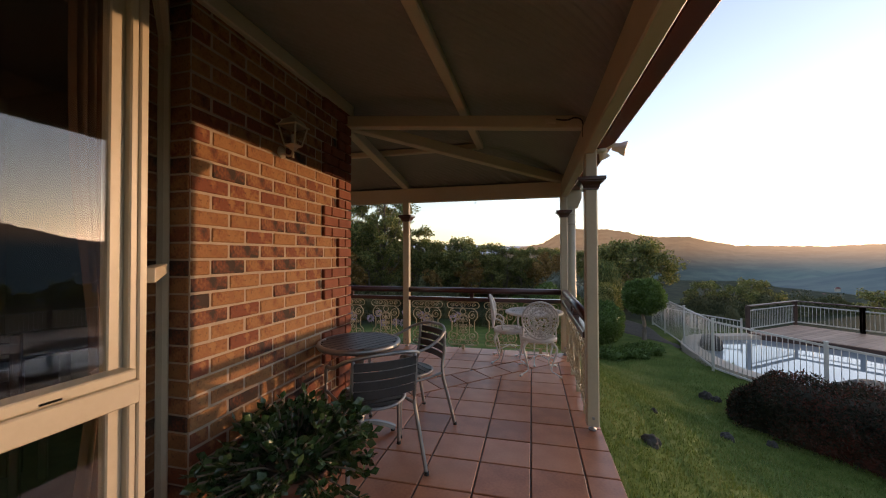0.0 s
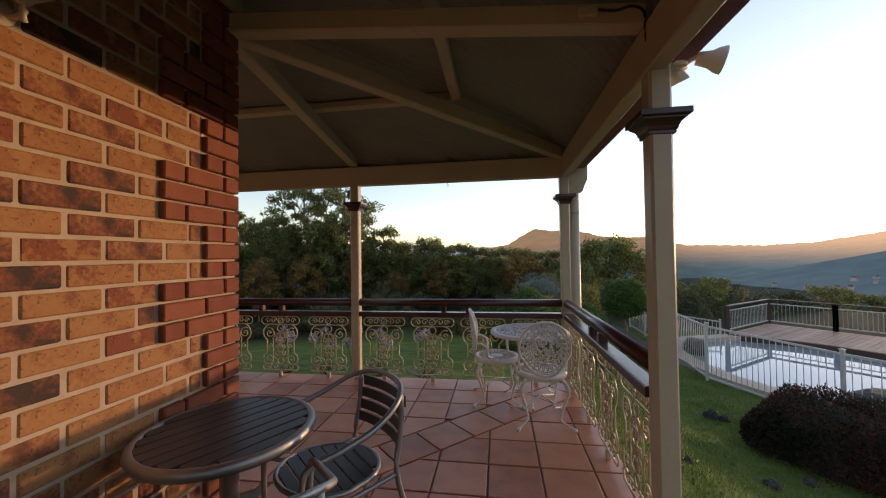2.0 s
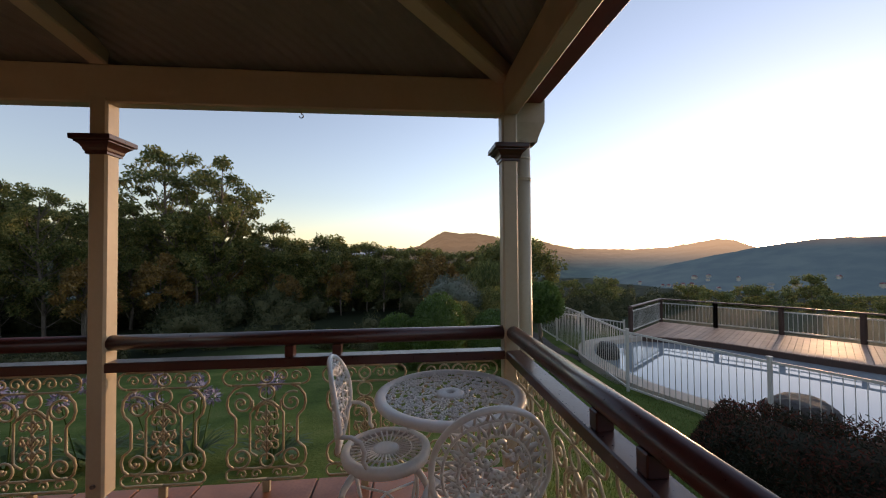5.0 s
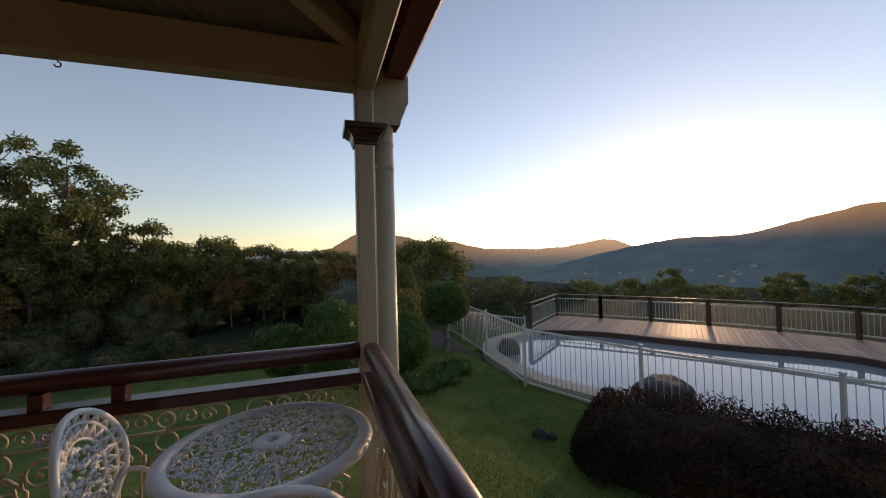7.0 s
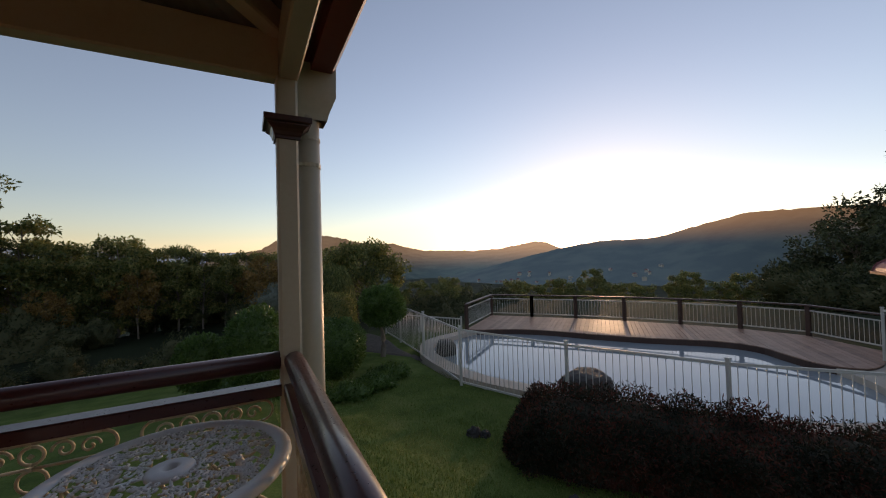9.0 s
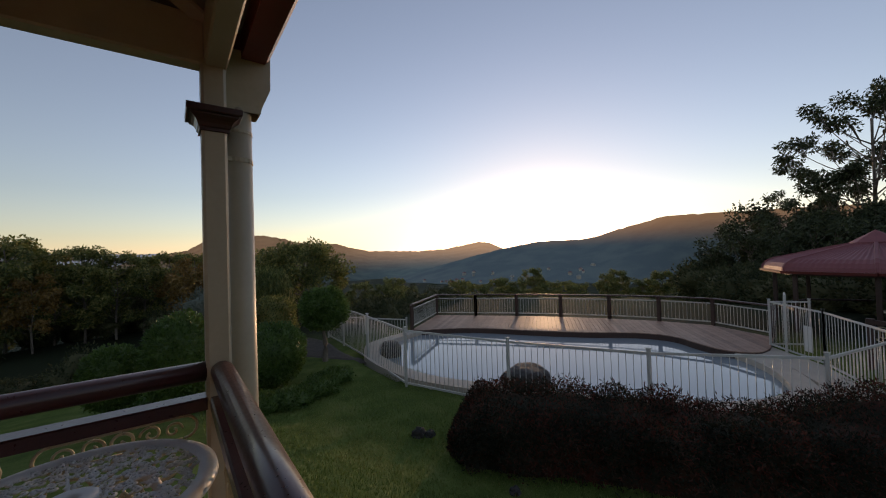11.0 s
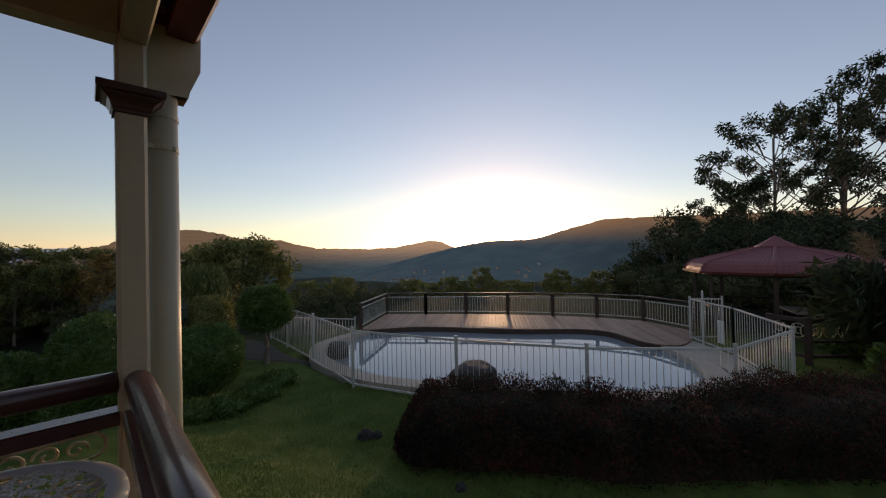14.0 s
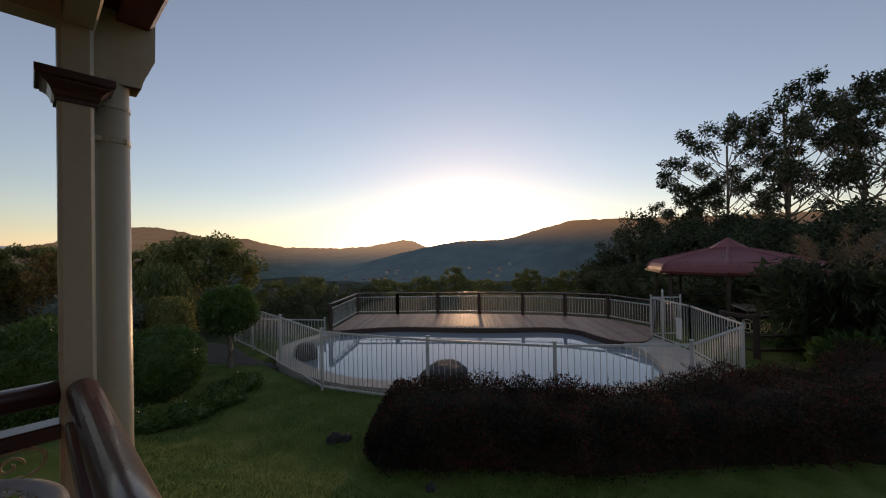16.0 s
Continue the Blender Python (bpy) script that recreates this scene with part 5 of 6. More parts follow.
for k in range(4):
    u = 1 - k / 4
    mulch.v += [(c[0] + (x - c[0]) * u, c[1] + (y - c[1]) * u, ground_z(c[0] + (x - c[0]) * u, c[1] + (y - c[1]) * u) - 0.03 + (0.05 if k else 0)) for x, y in line]
mulch.f = [(k * n + i, k * n + (i + 1) % n, (k + 1) * n + (i + 1) % n, (k + 1) * n + i) for k in range(3) for i in range(n)] + [tuple(3 * n + i for i in range(n))]
MULCH = material("gravel_mulch", [(0.055, 0.046, 0.036), (0.12, 0.10, 0.082)], 0.95, scale=6, grain=40, bump=0.8, depth=0.02)
structure("path", mulch, MULCH, "grey gravel bed under the small trees", "gravel")

# ---- plants ----
def leaf_quad(m, c, along, n, length, width):
    side = along.cross(n)
    if side.length < 1e-3:
        return
    side = side.normalized() * width * 0.5
    tip = c + along * length
    mid = c + along * length * 0.45
    k = len(m.v)
    m.v += [tuple(c), tuple(mid + side), tuple(tip), tuple(mid - side)]
    m.f.append((k, k + 1, k + 2, k + 3))


def rand_dir(rng):
    v = Vector((rng.gauss(0, 1), rng.gauss(0, 1), rng.gauss(0, 1)))
    return v.normalized() if v.length > 1e-4 else Vector((0, 0, 1))


def clump(m, rng, c, rad, count, length, width, droop=0.4, flat=0.75):
    for _ in range(count):
        d = rand_dir(rng)
        p = c + Vector((d.x, d.y, d.z * flat)) * rad * rng.random() ** 0.4
        along = (rand_dir(rng) + Vector((0, 0, -droop)) + d * 0.4).normalized()
        leaf_quad(m, p, along, rand_dir(rng), length * rng.uniform(0.7, 1.3), width * rng.uniform(0.7, 1.2))


def tree(name, label, seed, h, spread, bole, clumps, leaves, length, width, mat, at, group="", lean=0.06, crown_low=0.4, clump_r=0.12, bark_r=0.018):
    """A tapered trunk that forks into limbs, with leaf clumps at the twig ends."""
    rng = random.Random(seed)
    t = thing(name, label, "tree", at, 0, group)
    wood, crown = Mesh(), Mesh()
    top = Vector((rng.uniform(-lean, lean) * h, rng.uniform(-lean, lean) * h, h * 0.86))
    trunk = smooth_line([(0, 0, -0.3), (rng.uniform(-.02, .02) * h, rng.uniform(-.02, .02) * h, h * 0.3), top * 0.62 + Vector((rng.uniform(-.03, .03) * h, 0, 0)), top], 5)
    wood.tube(trunk, h * bark_r, 8, scale=[1.15 - 0.85 * i / (len(trunk) - 1) for i in range(len(trunk))])
    for i in range(clumps):
        u = crown_low + (1 - crown_low) * (i + rng.random()) / clumps
        k = min(int(u * (len(trunk) - 1)), len(trunk) - 1)
        p = trunk[max(k - 1, 0)]
        a = i * 2.4 + rng.uniform(-0.5, 0.5)
        reach = spread * (0.35 + 0.65 * math.sin(math.pi * min(max((u - crown_low) / (1 - crown_low) * 0.8 + 0.15, 0), 1))) * rng.uniform(0.55, 1.1)
        end = p + Vector((math.cos(a) * reach, math.sin(a) * reach, reach * rng.uniform(0.3, 1.0) + h * 0.05))
        mid = p.lerp(end, 0.55) + Vector((0, 0, -reach * 0.08))
        limb = smooth_line([p, mid, end], 4)
        wood.tube(limb, h * bark_r * 0.30, 5, scale=[1 - 0.75 * j / (len(limb) - 1) for j in range(len(limb))])
        for j in range(3):
            q = end + rand_dir(rng) * h * clump_r * 0.8 + Vector((0, 0, 0.02 * h))
            wood.tube([limb[-3], limb[-3].lerp(q, 0.6) + Vector((0, 0, 0.02 * h)), q], h * bark_r * 0.13, 4)
            clump(crown, rng, q, h * clump_r * rng.uniform(0.7, 1.25), leaves // (clumps * 3), length, width)
    part("trunk", wood, BARK, t, smooth=True)
    part("crown", crown, mat, t)
    return t


def shrub(name, label, seed, rx, ry, rz, count, length, width, mat, at, category="shrub", group="", uneven=0.18, core=True):
    """A dense bush: a dark lumpy heart under a coat of small leaves."""
    rng = random.Random(seed)
    t = thing(name, label, category, at, 0, group)

    def radius(d):
        return 1 + uneven * noise.noise(d * 1.8 + Vector((seed * 1.7, 0, 0))) + uneven * 0.5 * noise.noise(d * 4.5 + Vector((0, seed, 0)))

    if core:
        bm = bmesh.new()
        bmesh.ops.create_icosphere(bm, subdivisions=3, radius=1.0)
        heart = Mesh()
        for v in bm.verts:
            d = v.co.normalized()
            k = radius(d) * 0.86
            heart.v.append((d.x * k * rx, d.y * k * ry, d.z * k * rz))
        bm.verts.index_update()
        heart.f = [tuple(v.index for v in f.verts) for f in bm.faces]
        bm.free()
        part("inner_growth", heart, mat, t, smooth=True)
    coat = Mesh()
    for _ in range(count):
        d = rand_dir(rng)
        k = radius(d) * rng.uniform(0.80, 1.04)
        p = Vector((d.x * k * rx, d.y * k * ry, d.z * k * rz))
        along = (d + rand_dir(rng) * 0.9 + Vector((0, 0, 0.25))).normalized()
        leaf_quad(coat, p, along, rand_dir(rng), length * rng.uniform(0.6, 1.3), width * rng.uniform(0.7, 1.2))
    part("foliage", coat, mat, t)
    return t


def polar(az, d):
    """A spot at a compass bearing from the corner of the verandah."""
    return 0.2 + d * math.sin(radians(az)), 4.0 + d * math.cos(radians(az))


# forest edge beyond the lawn: gum trees of several builds, copied about
GUM = "tall gum tree with open dark crown at the lawn's edge"
gums = [
    tree("gum_tree", GUM, 31, 8.6, 1.7, 0.2, 40, 11000, 0.165, 0.08, LEAF, (*polar(-31, 20), -2.0), "forest gum trees", crown_low=0.22, clump_r=0.038, bark_r=0.011),
    tree("gum_tree", GUM, 38, 8.0, 1.8, 0.2, 34, 9500, 0.165, 0.08, LEAF, (*polar(-27, 19.2), -2.0), "forest gum trees", crown_low=0.30, clump_r=0.040, bark_r=0.012),
    tree("gum_tree", "slender gum tree with a rounded crown", 33, 5.4, 1.25, 0.2, 32, 8000, 0.15, 0.072, LEAF, (*polar(-20.5, 20), -2.0), "forest gum trees", crown_low=0.22, clump_r=0.052, bark_r=0.010),
    tree("gum_tree", "slender gum tree with a rounded crown", 34, 4.7, 1.15, 0.2, 28, 7500, 0.14, 0.068, LEAF, (*polar(-13, 19), -2.0), "forest gum trees", crown_low=0.22, clump_r=0.056, bark_r=0.011),
    tree("gum_tree", "young gum tree with warm sunlight painted into its leaf colour", 35, 3.4, 0.9, 0.2, 18, 4500, 0.13, 0.06, SUNLIT_LEAF, (1.2, 20.5, -1.9), "forest gum trees", crown_low=0.3, clump_r=0.07, bark_r=0.012),
]
rng = random.Random(77)


def plant(i, x, y, s, turn):
    copy_thing(gums[i], pose(x, y, ground_z(x, y) - 0.05, 0, 0, turn) @ Matrix.Scale(s, 4))


SKYLINE = ((-75, 10.0), (-60, 10.5), (-45, 11.0), (-36, 10.0), (-31.5, 10.2), (-28.5, 9.0), (-26.4, 6.5), (-24.2, 4.0), (-22.6, 3.4), (-20.5, 4.2), (-18.2, 2.9), (-15, 3.3), (-10, 2.8), (-5, 2.4), (0, 1.9), (8, 1.4), (16, 1.0))
TALLNESS = (8.6, 8.0, 5.4, 4.7)


def forest_tree(az, d, low):
    """A gum that reaches the forest's own skyline, or a share of it."""
    x, y = polar(az, d)
    gz_ = ground_z(x, y)
    el = float(np.interp(az, [a for a, e in SKYLINE], [e for a, e in SKYLINE]))
    h = (1.3 + d * math.tan(radians(el)) - gz_) * low
    i = (0 if rng.random() < 0.55 else 1) if h > 5.6 else (2 if rng.random() < 0.5 else 3)
    plant(i, x, y, h / TALLNESS[i] / (1.12 if i < 2 else 0.95), rng.uniform(0, 360))


for az in (-62, -57, -52.5, -49, -46, -43, -40, -36, -32, -29.6, -27.6, -20.6, -17.6, -14.2, -11.8, -9.6, -7.2, -4.6, -2.2, 0.4, 3, 5.6, 8.4, 11.2):
    forest_tree(az, rng.uniform(18.5, 21), rng.uniform(0.93, 1.0))
for k in range(30):
    forest_tree(-66 + 2.75 * k + rng.uniform(-1, 1), rng.uniform(21.5, 25), rng.uniform(0.62, 0.92))
for k in range(22):
    forest_tree(-60 + 3.5 * k + rng.uniform(-1.2, 1.2), rng.uniform(26, 33), rng.uniform(0.55, 0.85))
# young gums whose painted sun colour makes warm patches along the forest
for az, d, s in ((-40, 17, 1.1), (-31, 21, 1.1), (-24, 22, 1.2), (-11, 18, 1.0), (1.5, 18.5, 1.05), (-36, 28, 1.4), (6, 19, 0.8), (-33.5, 17.5, 1.15), (-18.5, 17.5, 0.8)):
    x, y = polar(az, d)
    plant(4, x, y, s * 0.78, rng.uniform(0, 360))

# undergrowth below the gums
under = [
    shrub("bush", "dark tangled bush under the gum trees", 41, 1.3, 1.2, 1.0, 5000, 0.13, 0.06, SCRUB_LEAF, (*polar(-30, 17), -1.4), group="forest undergrowth", uneven=0.5),
    shrub("bush", "dark tangled bush under the gum trees", 42, 1.0, 1.1, 1.3, 5000, 0.12, 0.05, SCRUB_LEAF, (*polar(-20, 17.5), -1.2), group="forest undergrowth", uneven=0.5),
]
for k in range(28):
    az, d = -66 + 3.05 * k + rng.uniform(-1, 1), rng.uniform(16.5, 23)
    x, y = polar(az, d)
    if az > 14 and x > 3:
        d = rng.uniform(21, 26)
        x, y = polar(az, d)
    copy_thing(under[k % 2], pose(x, y, ground_z(x, y) + 0.5, 0, 0, rng.uniform(0, 360)) @ Matrix.Scale(rng.uniform(0.35, 0.6) if d < 20.5 else rng.uniform(0.7, 1.0), 4))

for k in range(13):
    az, d = -62 + 4.9 * k + rng.uniform(-0.8, 0.8), rng.uniform(11.2, 14.0)
    x, y = polar(az, d)
    if x > 0.2 and d < 13:
        d = 14.5
        x, y = polar(az, d)
    copy_thing(under[k % 2], pose(x, y, ground_z(x, y) + 0.15, 0, 0, rng.uniform(0, 360)) @ Matrix.Scale(rng.uniform(0.32, 0.55), 4))

for off in range(9):
    x, y = polar(23.5 + 1.7 * off, 17.5 + 1.5 * (off % 3) + (3.0 if off > 5 else 0))
    copy_thing(under[off % 2], pose(x, y, -1.75 - 0.15 * (off % 2), 0, 0, 70 * off) @ Matrix.Scale(0.75 + 0.12 * (off % 3), 4))

# trees that stand below the deck, tops level with its rail
for px_, d, top in ((27, 31, -1.2), (29, 33, -0.8), (31, 29, -1.4), (34.5, 36, -2.6), (39, 40, -1.6), (42, 36, -1.7), (45.5, 38, -1.4), (48, 35, -1.6), (50.5, 41, -0.6), (53, 37, -1.8), (57, 40, -2.2), (60.5, 38, -1.2), (62, 42, -1.0), (65, 38, -1.6), (67.5, 40, -1.0), (70, 37, -1.5), (24, 30, -0.9), (36.5, 44, -3.2), (55, 48, -2.6)):
    x, y = polar(px_, d)
    s = rng.uniform(0.9, 1.25)
    i = 2 + (int(px_ * 2) % 2)
    hgt = (5.4, 4.7)[i - 2] * s
    copy_thing(gums[i], pose(x, y, top + 0.55 - hgt, 0, 0, rng.uniform(0, 360)) @ Matrix.Scale(s, 4))

# dark trees behind the gazebo and the tall gums over it, backlit shade in their leaf colour
TALL = "tall dark gum tree with bare limbs against the sky"
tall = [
    tree("tall_gum", TALL, 51, 15.5, 4.2, 0.3, 30, 8000, 0.28, 0.12, BACKLIT_LEAF, (37.5, 6.3, -4.0), "tall gum trees", crown_low=0.5, clump_r=0.034, bark_r=0.011),
    tree("tall_gum", TALL, 57, 19.5, 5.4, 0.3, 40, 10000, 0.32, 0.13, BACKLIT_LEAF, (43.5, 2.6, -4.0), "tall gum trees", crown_low=0.40, clump_r=0.034, bark_r=0.013),
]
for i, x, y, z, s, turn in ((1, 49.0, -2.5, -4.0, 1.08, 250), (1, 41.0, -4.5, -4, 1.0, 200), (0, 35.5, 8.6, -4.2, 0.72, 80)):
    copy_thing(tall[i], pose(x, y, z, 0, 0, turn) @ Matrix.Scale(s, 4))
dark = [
    tree("garden_tree", "dense dark tree behind the gazebo", 71, 8.9, 3.1, 0.2, 30, 9000, 0.25, 0.13, BACKLIT_LEAF, (*polar(79.5, 34), -4.6), "trees behind the gazebo", crown_low=0.22, clump_r=0.075),
    tree("garden_tree", "dense dark tree behind the gazebo", 72, 5.2, 1.9, 0.2, 28, 7000, 0.19, 0.10, BACKLIT_LEAF, (*polar(73, 31), -4.6), "trees behind the gazebo", crown_low=0.22, clump_r=0.08),
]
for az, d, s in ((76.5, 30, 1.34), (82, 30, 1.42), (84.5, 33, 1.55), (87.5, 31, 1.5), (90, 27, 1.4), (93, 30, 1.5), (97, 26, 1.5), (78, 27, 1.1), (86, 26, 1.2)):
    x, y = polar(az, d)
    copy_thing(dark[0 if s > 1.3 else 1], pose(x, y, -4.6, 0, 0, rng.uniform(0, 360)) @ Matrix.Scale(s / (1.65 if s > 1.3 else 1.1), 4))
for az, d in ((80, 25), (84, 24), (88, 23), (92, 21), (76, 27), (96, 19), (100, 20), (72.5, 30)):
    x, y = polar(az, d)
    copy_thing(under[0], pose(x, y, -1.2, 0, 0, rng.uniform(0, 360)) @ Matrix.Scale(1.6, 4))

# clipped shrubs and small trees between lawn and fence
ball = tree("topiary_tree", "small tree clipped to a green ball on a bare trunk", 61, 1.5, 0.3, 0.3, 8, 200, 0.05, 0.03, BOX_LEAF, (3.75, 14.1, -1.46), crown_low=0.75, clump_r=0.12, bark_r=0.05)
heart = shrub("x", "", 62, 0.62, 0.62, 0.58, 9000, 0.075, 0.04, BOX_LEAF, (0, 0, 0), uneven=0.16)
for o in list(heart.children):
    o.parent = ball
    o.location = (0, 0, 1.42)
bpy.data.objects.remove(heart)
tree("round_tree", "leafy round-headed tree behind the topiary", 63, 3.6, 1.75, 0.2, 30, 15000, 0.13, 0.07, LEAF, (5.0, 20.3, -1.7), crown_low=0.35, clump_r=0.12)
shrub("clipped_bush", "bright green clipped ball bush behind the lawn", 64, 0.46, 0.46, 0.62, 9000, 0.05, 0.026, BOX_LEAF, (0.52, 10.4, -0.02), uneven=0.08, group="clipped bushes")
shrub("clipped_bush", "smaller green clipped bush behind the lawn", 65, 0.36, 0.36, 0.44, 6000, 0.05, 0.026, BOX_LEAF, (-0.25, 10.9, -0.25), uneven=0.08, group="clipped bushes")
shrub("clipped_bush", "large dark clipped ball bush beside the lawn", 66, 0.68, 0.66, 0.66, 11000, 0.06, 0.03, BOX_LEAF, (2.15, 12.7, -0.72), uneven=0.1, group="clipped bushes")
shrub("clipped_bush", "dark rounded bush at the bed's edge", 67, 0.6, 0.6, 0.7, 9000, 0.06, 0.03, LEAF, (1.3, 13.4, -0.6), uneven=0.15, group="clipped bushes")
shrub("clipped_bush", "dark rounded bush near the topiary", 68, 0.7, 0.7, 0.8, 9000, 0.07, 0.035, LEAF, (2.75, 15.6, -0.55), uneven=0.2, group="clipped bushes")
shrub("silver_bush", "pale grey-green loose bush", 69, 0.8, 0.8, 0.7, 6000, 0.09, 0.025, material("silver_leaf", [(0.11, 0.13, 0.09), (0.19, 0.21, 0.16)], 0.7, scale=2, grain=10, bump=0, piece=0.3, through_light=0.2, island=True), (1.4, 15.5, -0.1), uneven=0.4)
for k, (x, y) in enumerate(((1.6, 11.4), (2.2, 11.5), (2.8, 11.8), (3.3, 12.3), (1.0, 11.2), (0.2, 11.6))):
    shrub("border_plant", "low dark green border plant along the lawn", 80 + k, 0.45, 0.35, 0.20, 2200, 0.07, 0.03, BOX_LEAF, (x, y, ground_z(x, y) + 0.08), uneven=0.35, group="border plants")

# weeping tree
weep = thing("weeping_tree", "dark weeping tree with long hanging strands", "tree", (3.0, 17.8, -1.6))
rng = random.Random(90)
part("trunk", Mesh().tube(smooth_line([(0, 0, -0.2), (0.05, 0.02, 1.0), (0, 0, 2.3)], 4), 0.07, 8, scale=[1.2 - 0.08 * i for i in range(9)]), BARK, weep, smooth=True)
strands = Mesh()
for i in range(520):
    a, r = rng.uniform(0, 2 * math.pi), 0.85 * math.sqrt(rng.random())
    z = 2.75 - 0.6 * (r / 0.85) ** 2 + rng.uniform(-0.15, 0.1)
    L = rng.uniform(0.6, 1.7)
    x, y = r * math.cos(a), r * math.sin(a)
    for k in range(9):
        c = Vector((x * (1 + 0.2 * k / 9), y * (1 + 0.2 * k / 9), z - L * k / 9))
        leaf_quad(strands, c, Vector((rng.gauss(0, .35), rng.gauss(0, .35), -1)).normalized(), rand_dir(rng), 0.20, 0.03)
part("crown", strands, LEAF, weep)

# low hedge with reddish tips in front of the pool fence
hedge = thing("hedge", "dark loose hedge with reddish new tips", "hedge", (0, 0, 0))
rng = random.Random(95)
HL = [(3.76, 8.44), (4.9, 7.1), (5.9, 5.9), (7.0, 4.6), (8.3, 3.5), (9.9, 2.7), (11.6, 2.3), (13.5, 2.0)]
coat, heart = Mesh(), Mesh()
spine = smooth_line([(x, y, 0) for x, y in HL], 8)
n = len(spine)
ringn = 18


def hedge_point(p, side, a, k, endk):
    """A spot on the hedge's rounded, uneven outside; a runs over it from foot to foot."""
    lump = 1 + 0.34 * noise.noise(Vector((p.x * 0.9, p.y * 0.9, a * 1.0))) + 0.22 * noise.noise(Vector((p.x * 2.6, p.y * 2.6, a * 2.0 + 5)))
    c, s = math.cos(a), math.sin(a)
    flat = math.copysign(abs(c) ** 0.6, c)
    q = k * lump * endk
    return p + side * (0.86 * q * flat) + Vector((0, 0, -1.55 + 0.86 * q * max(s, 0.0) ** 0.55))


for i, p in enumerate(spine):
    d = (spine[min(i + 1, n - 1)] - spine[max(i - 1, 0)]).normalized()
    side = Vector((-d.y, d.x, 0))
    endk = min(1, 0.35 + 0.3 * i, 0.35 + 0.3 * (n - 1 - i))
    for k in range(ringn):
        heart.v.append(tuple(hedge_point(p, side, math.pi * k / (ringn - 1), 0.80, endk)))
heart.f = [(i * ringn + k, i * ringn + k + 1, (i + 1) * ringn + k + 1, (i + 1) * ringn + k) for i in range(n - 1) for k in range(ringn - 1)]
part("inner_growth", heart, HEDGE_LEAF, hedge)
for _ in range(90000):
    u = (rng.random() ** 1.25) * (n - 1)
    i = min(int(u), n - 2)
    p = spine[i].lerp(spine[i + 1], u - i)
    d = (spine[i + 1] - spine[i]).normalized()
    side = Vector((-d.y, d.x, 0))
    endk = min(1, 0.35 + 0.3 * u, 0.35 + 0.3 * (n - 1 - u))
    a = rng.uniform(0.02, math.pi - 0.02)
    c = hedge_point(p, side, a, rng.uniform(0.78, 1.0) + (0.08 * rng.random() if rng.random() < 0.12 else 0), endk)
    out = (side * math.cos(a) * 0.8 + Vector((0, 0, math.sin(a) * 0.6 + 0.2)) + rand_dir(rng) * 1.2).normalized()
    leaf_quad(coat, c, out, rand_dir(rng), rng.uniform(0.03, 0.085), 0.017)
part("foliage", coat, HEDGE_LEAF, hedge, "fine dark leaves with red tips")

# pampas, broad leaves and palms beside the gazebo
pampas = thing("pampas_clump", "arching pampas grass with pale feathery plumes", "grass", (12.7, 2.9, -1.5))
rng = random.Random(101)
blades = Mesh()
PLUME = material("plume", [(0.17, 0.125, 0.075), (0.25, 0.185, 0.11)], 0.9, scale=3, grain=20, bump=0, through_light=0.3)
for i in range(620):
    a = rng.uniform(0, 2 * math.pi)
    L, reach = rng.uniform(1.6, 3.7), rng.uniform(0.4, 1.5)
    for k in range(7):
        u = k / 6
        c = Vector((math.cos(a) * reach * u ** 1.6, math.sin(a) * reach * u ** 1.6, L * (u - 0.30 * u ** 3)))
        w = Vector((-math.sin(a), math.cos(a), 0)) * 0.017 * (1 - 0.85 * u)
        blades.v += [tuple(c + w), tuple(c - w)]
        if k:
            q = len(blades.v)
            blades.f.append((q - 4, q - 3, q - 1, q - 2))
            leaf_quad(blades, c, (rand_dir(rng) * 0.6 + Vector((math.cos(a), math.sin(a), -0.3))).normalized(), rand_dir(rng), rng.uniform(0.25, 0.5), 0.035)
for i in range(16):
    a, r = rng.uniform(0, 6.28), rng.uniform(0.5, 1.3)
    base = Vector((math.cos(a) * r * 0.7, math.sin(a) * r * 0.7, rng.uniform(2.3, 2.9)))
    tip = base + Vector((math.cos(a) * 0.4, math.sin(a) * 0.4, 0.35))
    plume = Mesh().tube(smooth_line([(math.cos(a) * r * 0.15, math.sin(a) * r * 0.15, 0), tuple(base * 0.6), tuple(base), tuple(tip)], 3), 0.006, 4)
    for k in range(120):
        c = base.lerp(tip, rng.random())
        leaf_quad(plume, c, (rand_dir(rng) + Vector((math.cos(a), math.sin(a), 0.1))).normalized(), rand_dir(rng), 0.20, 0.014)
    part("plume", plume, PLUME, pampas, "pale feathery plume")
part("leaf_tuft", blades, BACKLIT_LEAF, pampas)
for k, (x, y, r) in enumerate(((11.9, 2.75, 0.55), (12.6, 2.2, 0.7), (13.6, 2.4, 0.8), (14.2, 3.3, 0.8), (15.5, 2.2, 1.1))):
    shrub("broadleaf_shrub", "dark broad-leaved shrub beside the garden rail", 110 + k, r, r, r * 0.95, 2600, 0.20, 0.075, BOX_LEAF, (x, y, -1.5 + r * 0.7), uneven=0.35, group="broad-leaved shrubs")

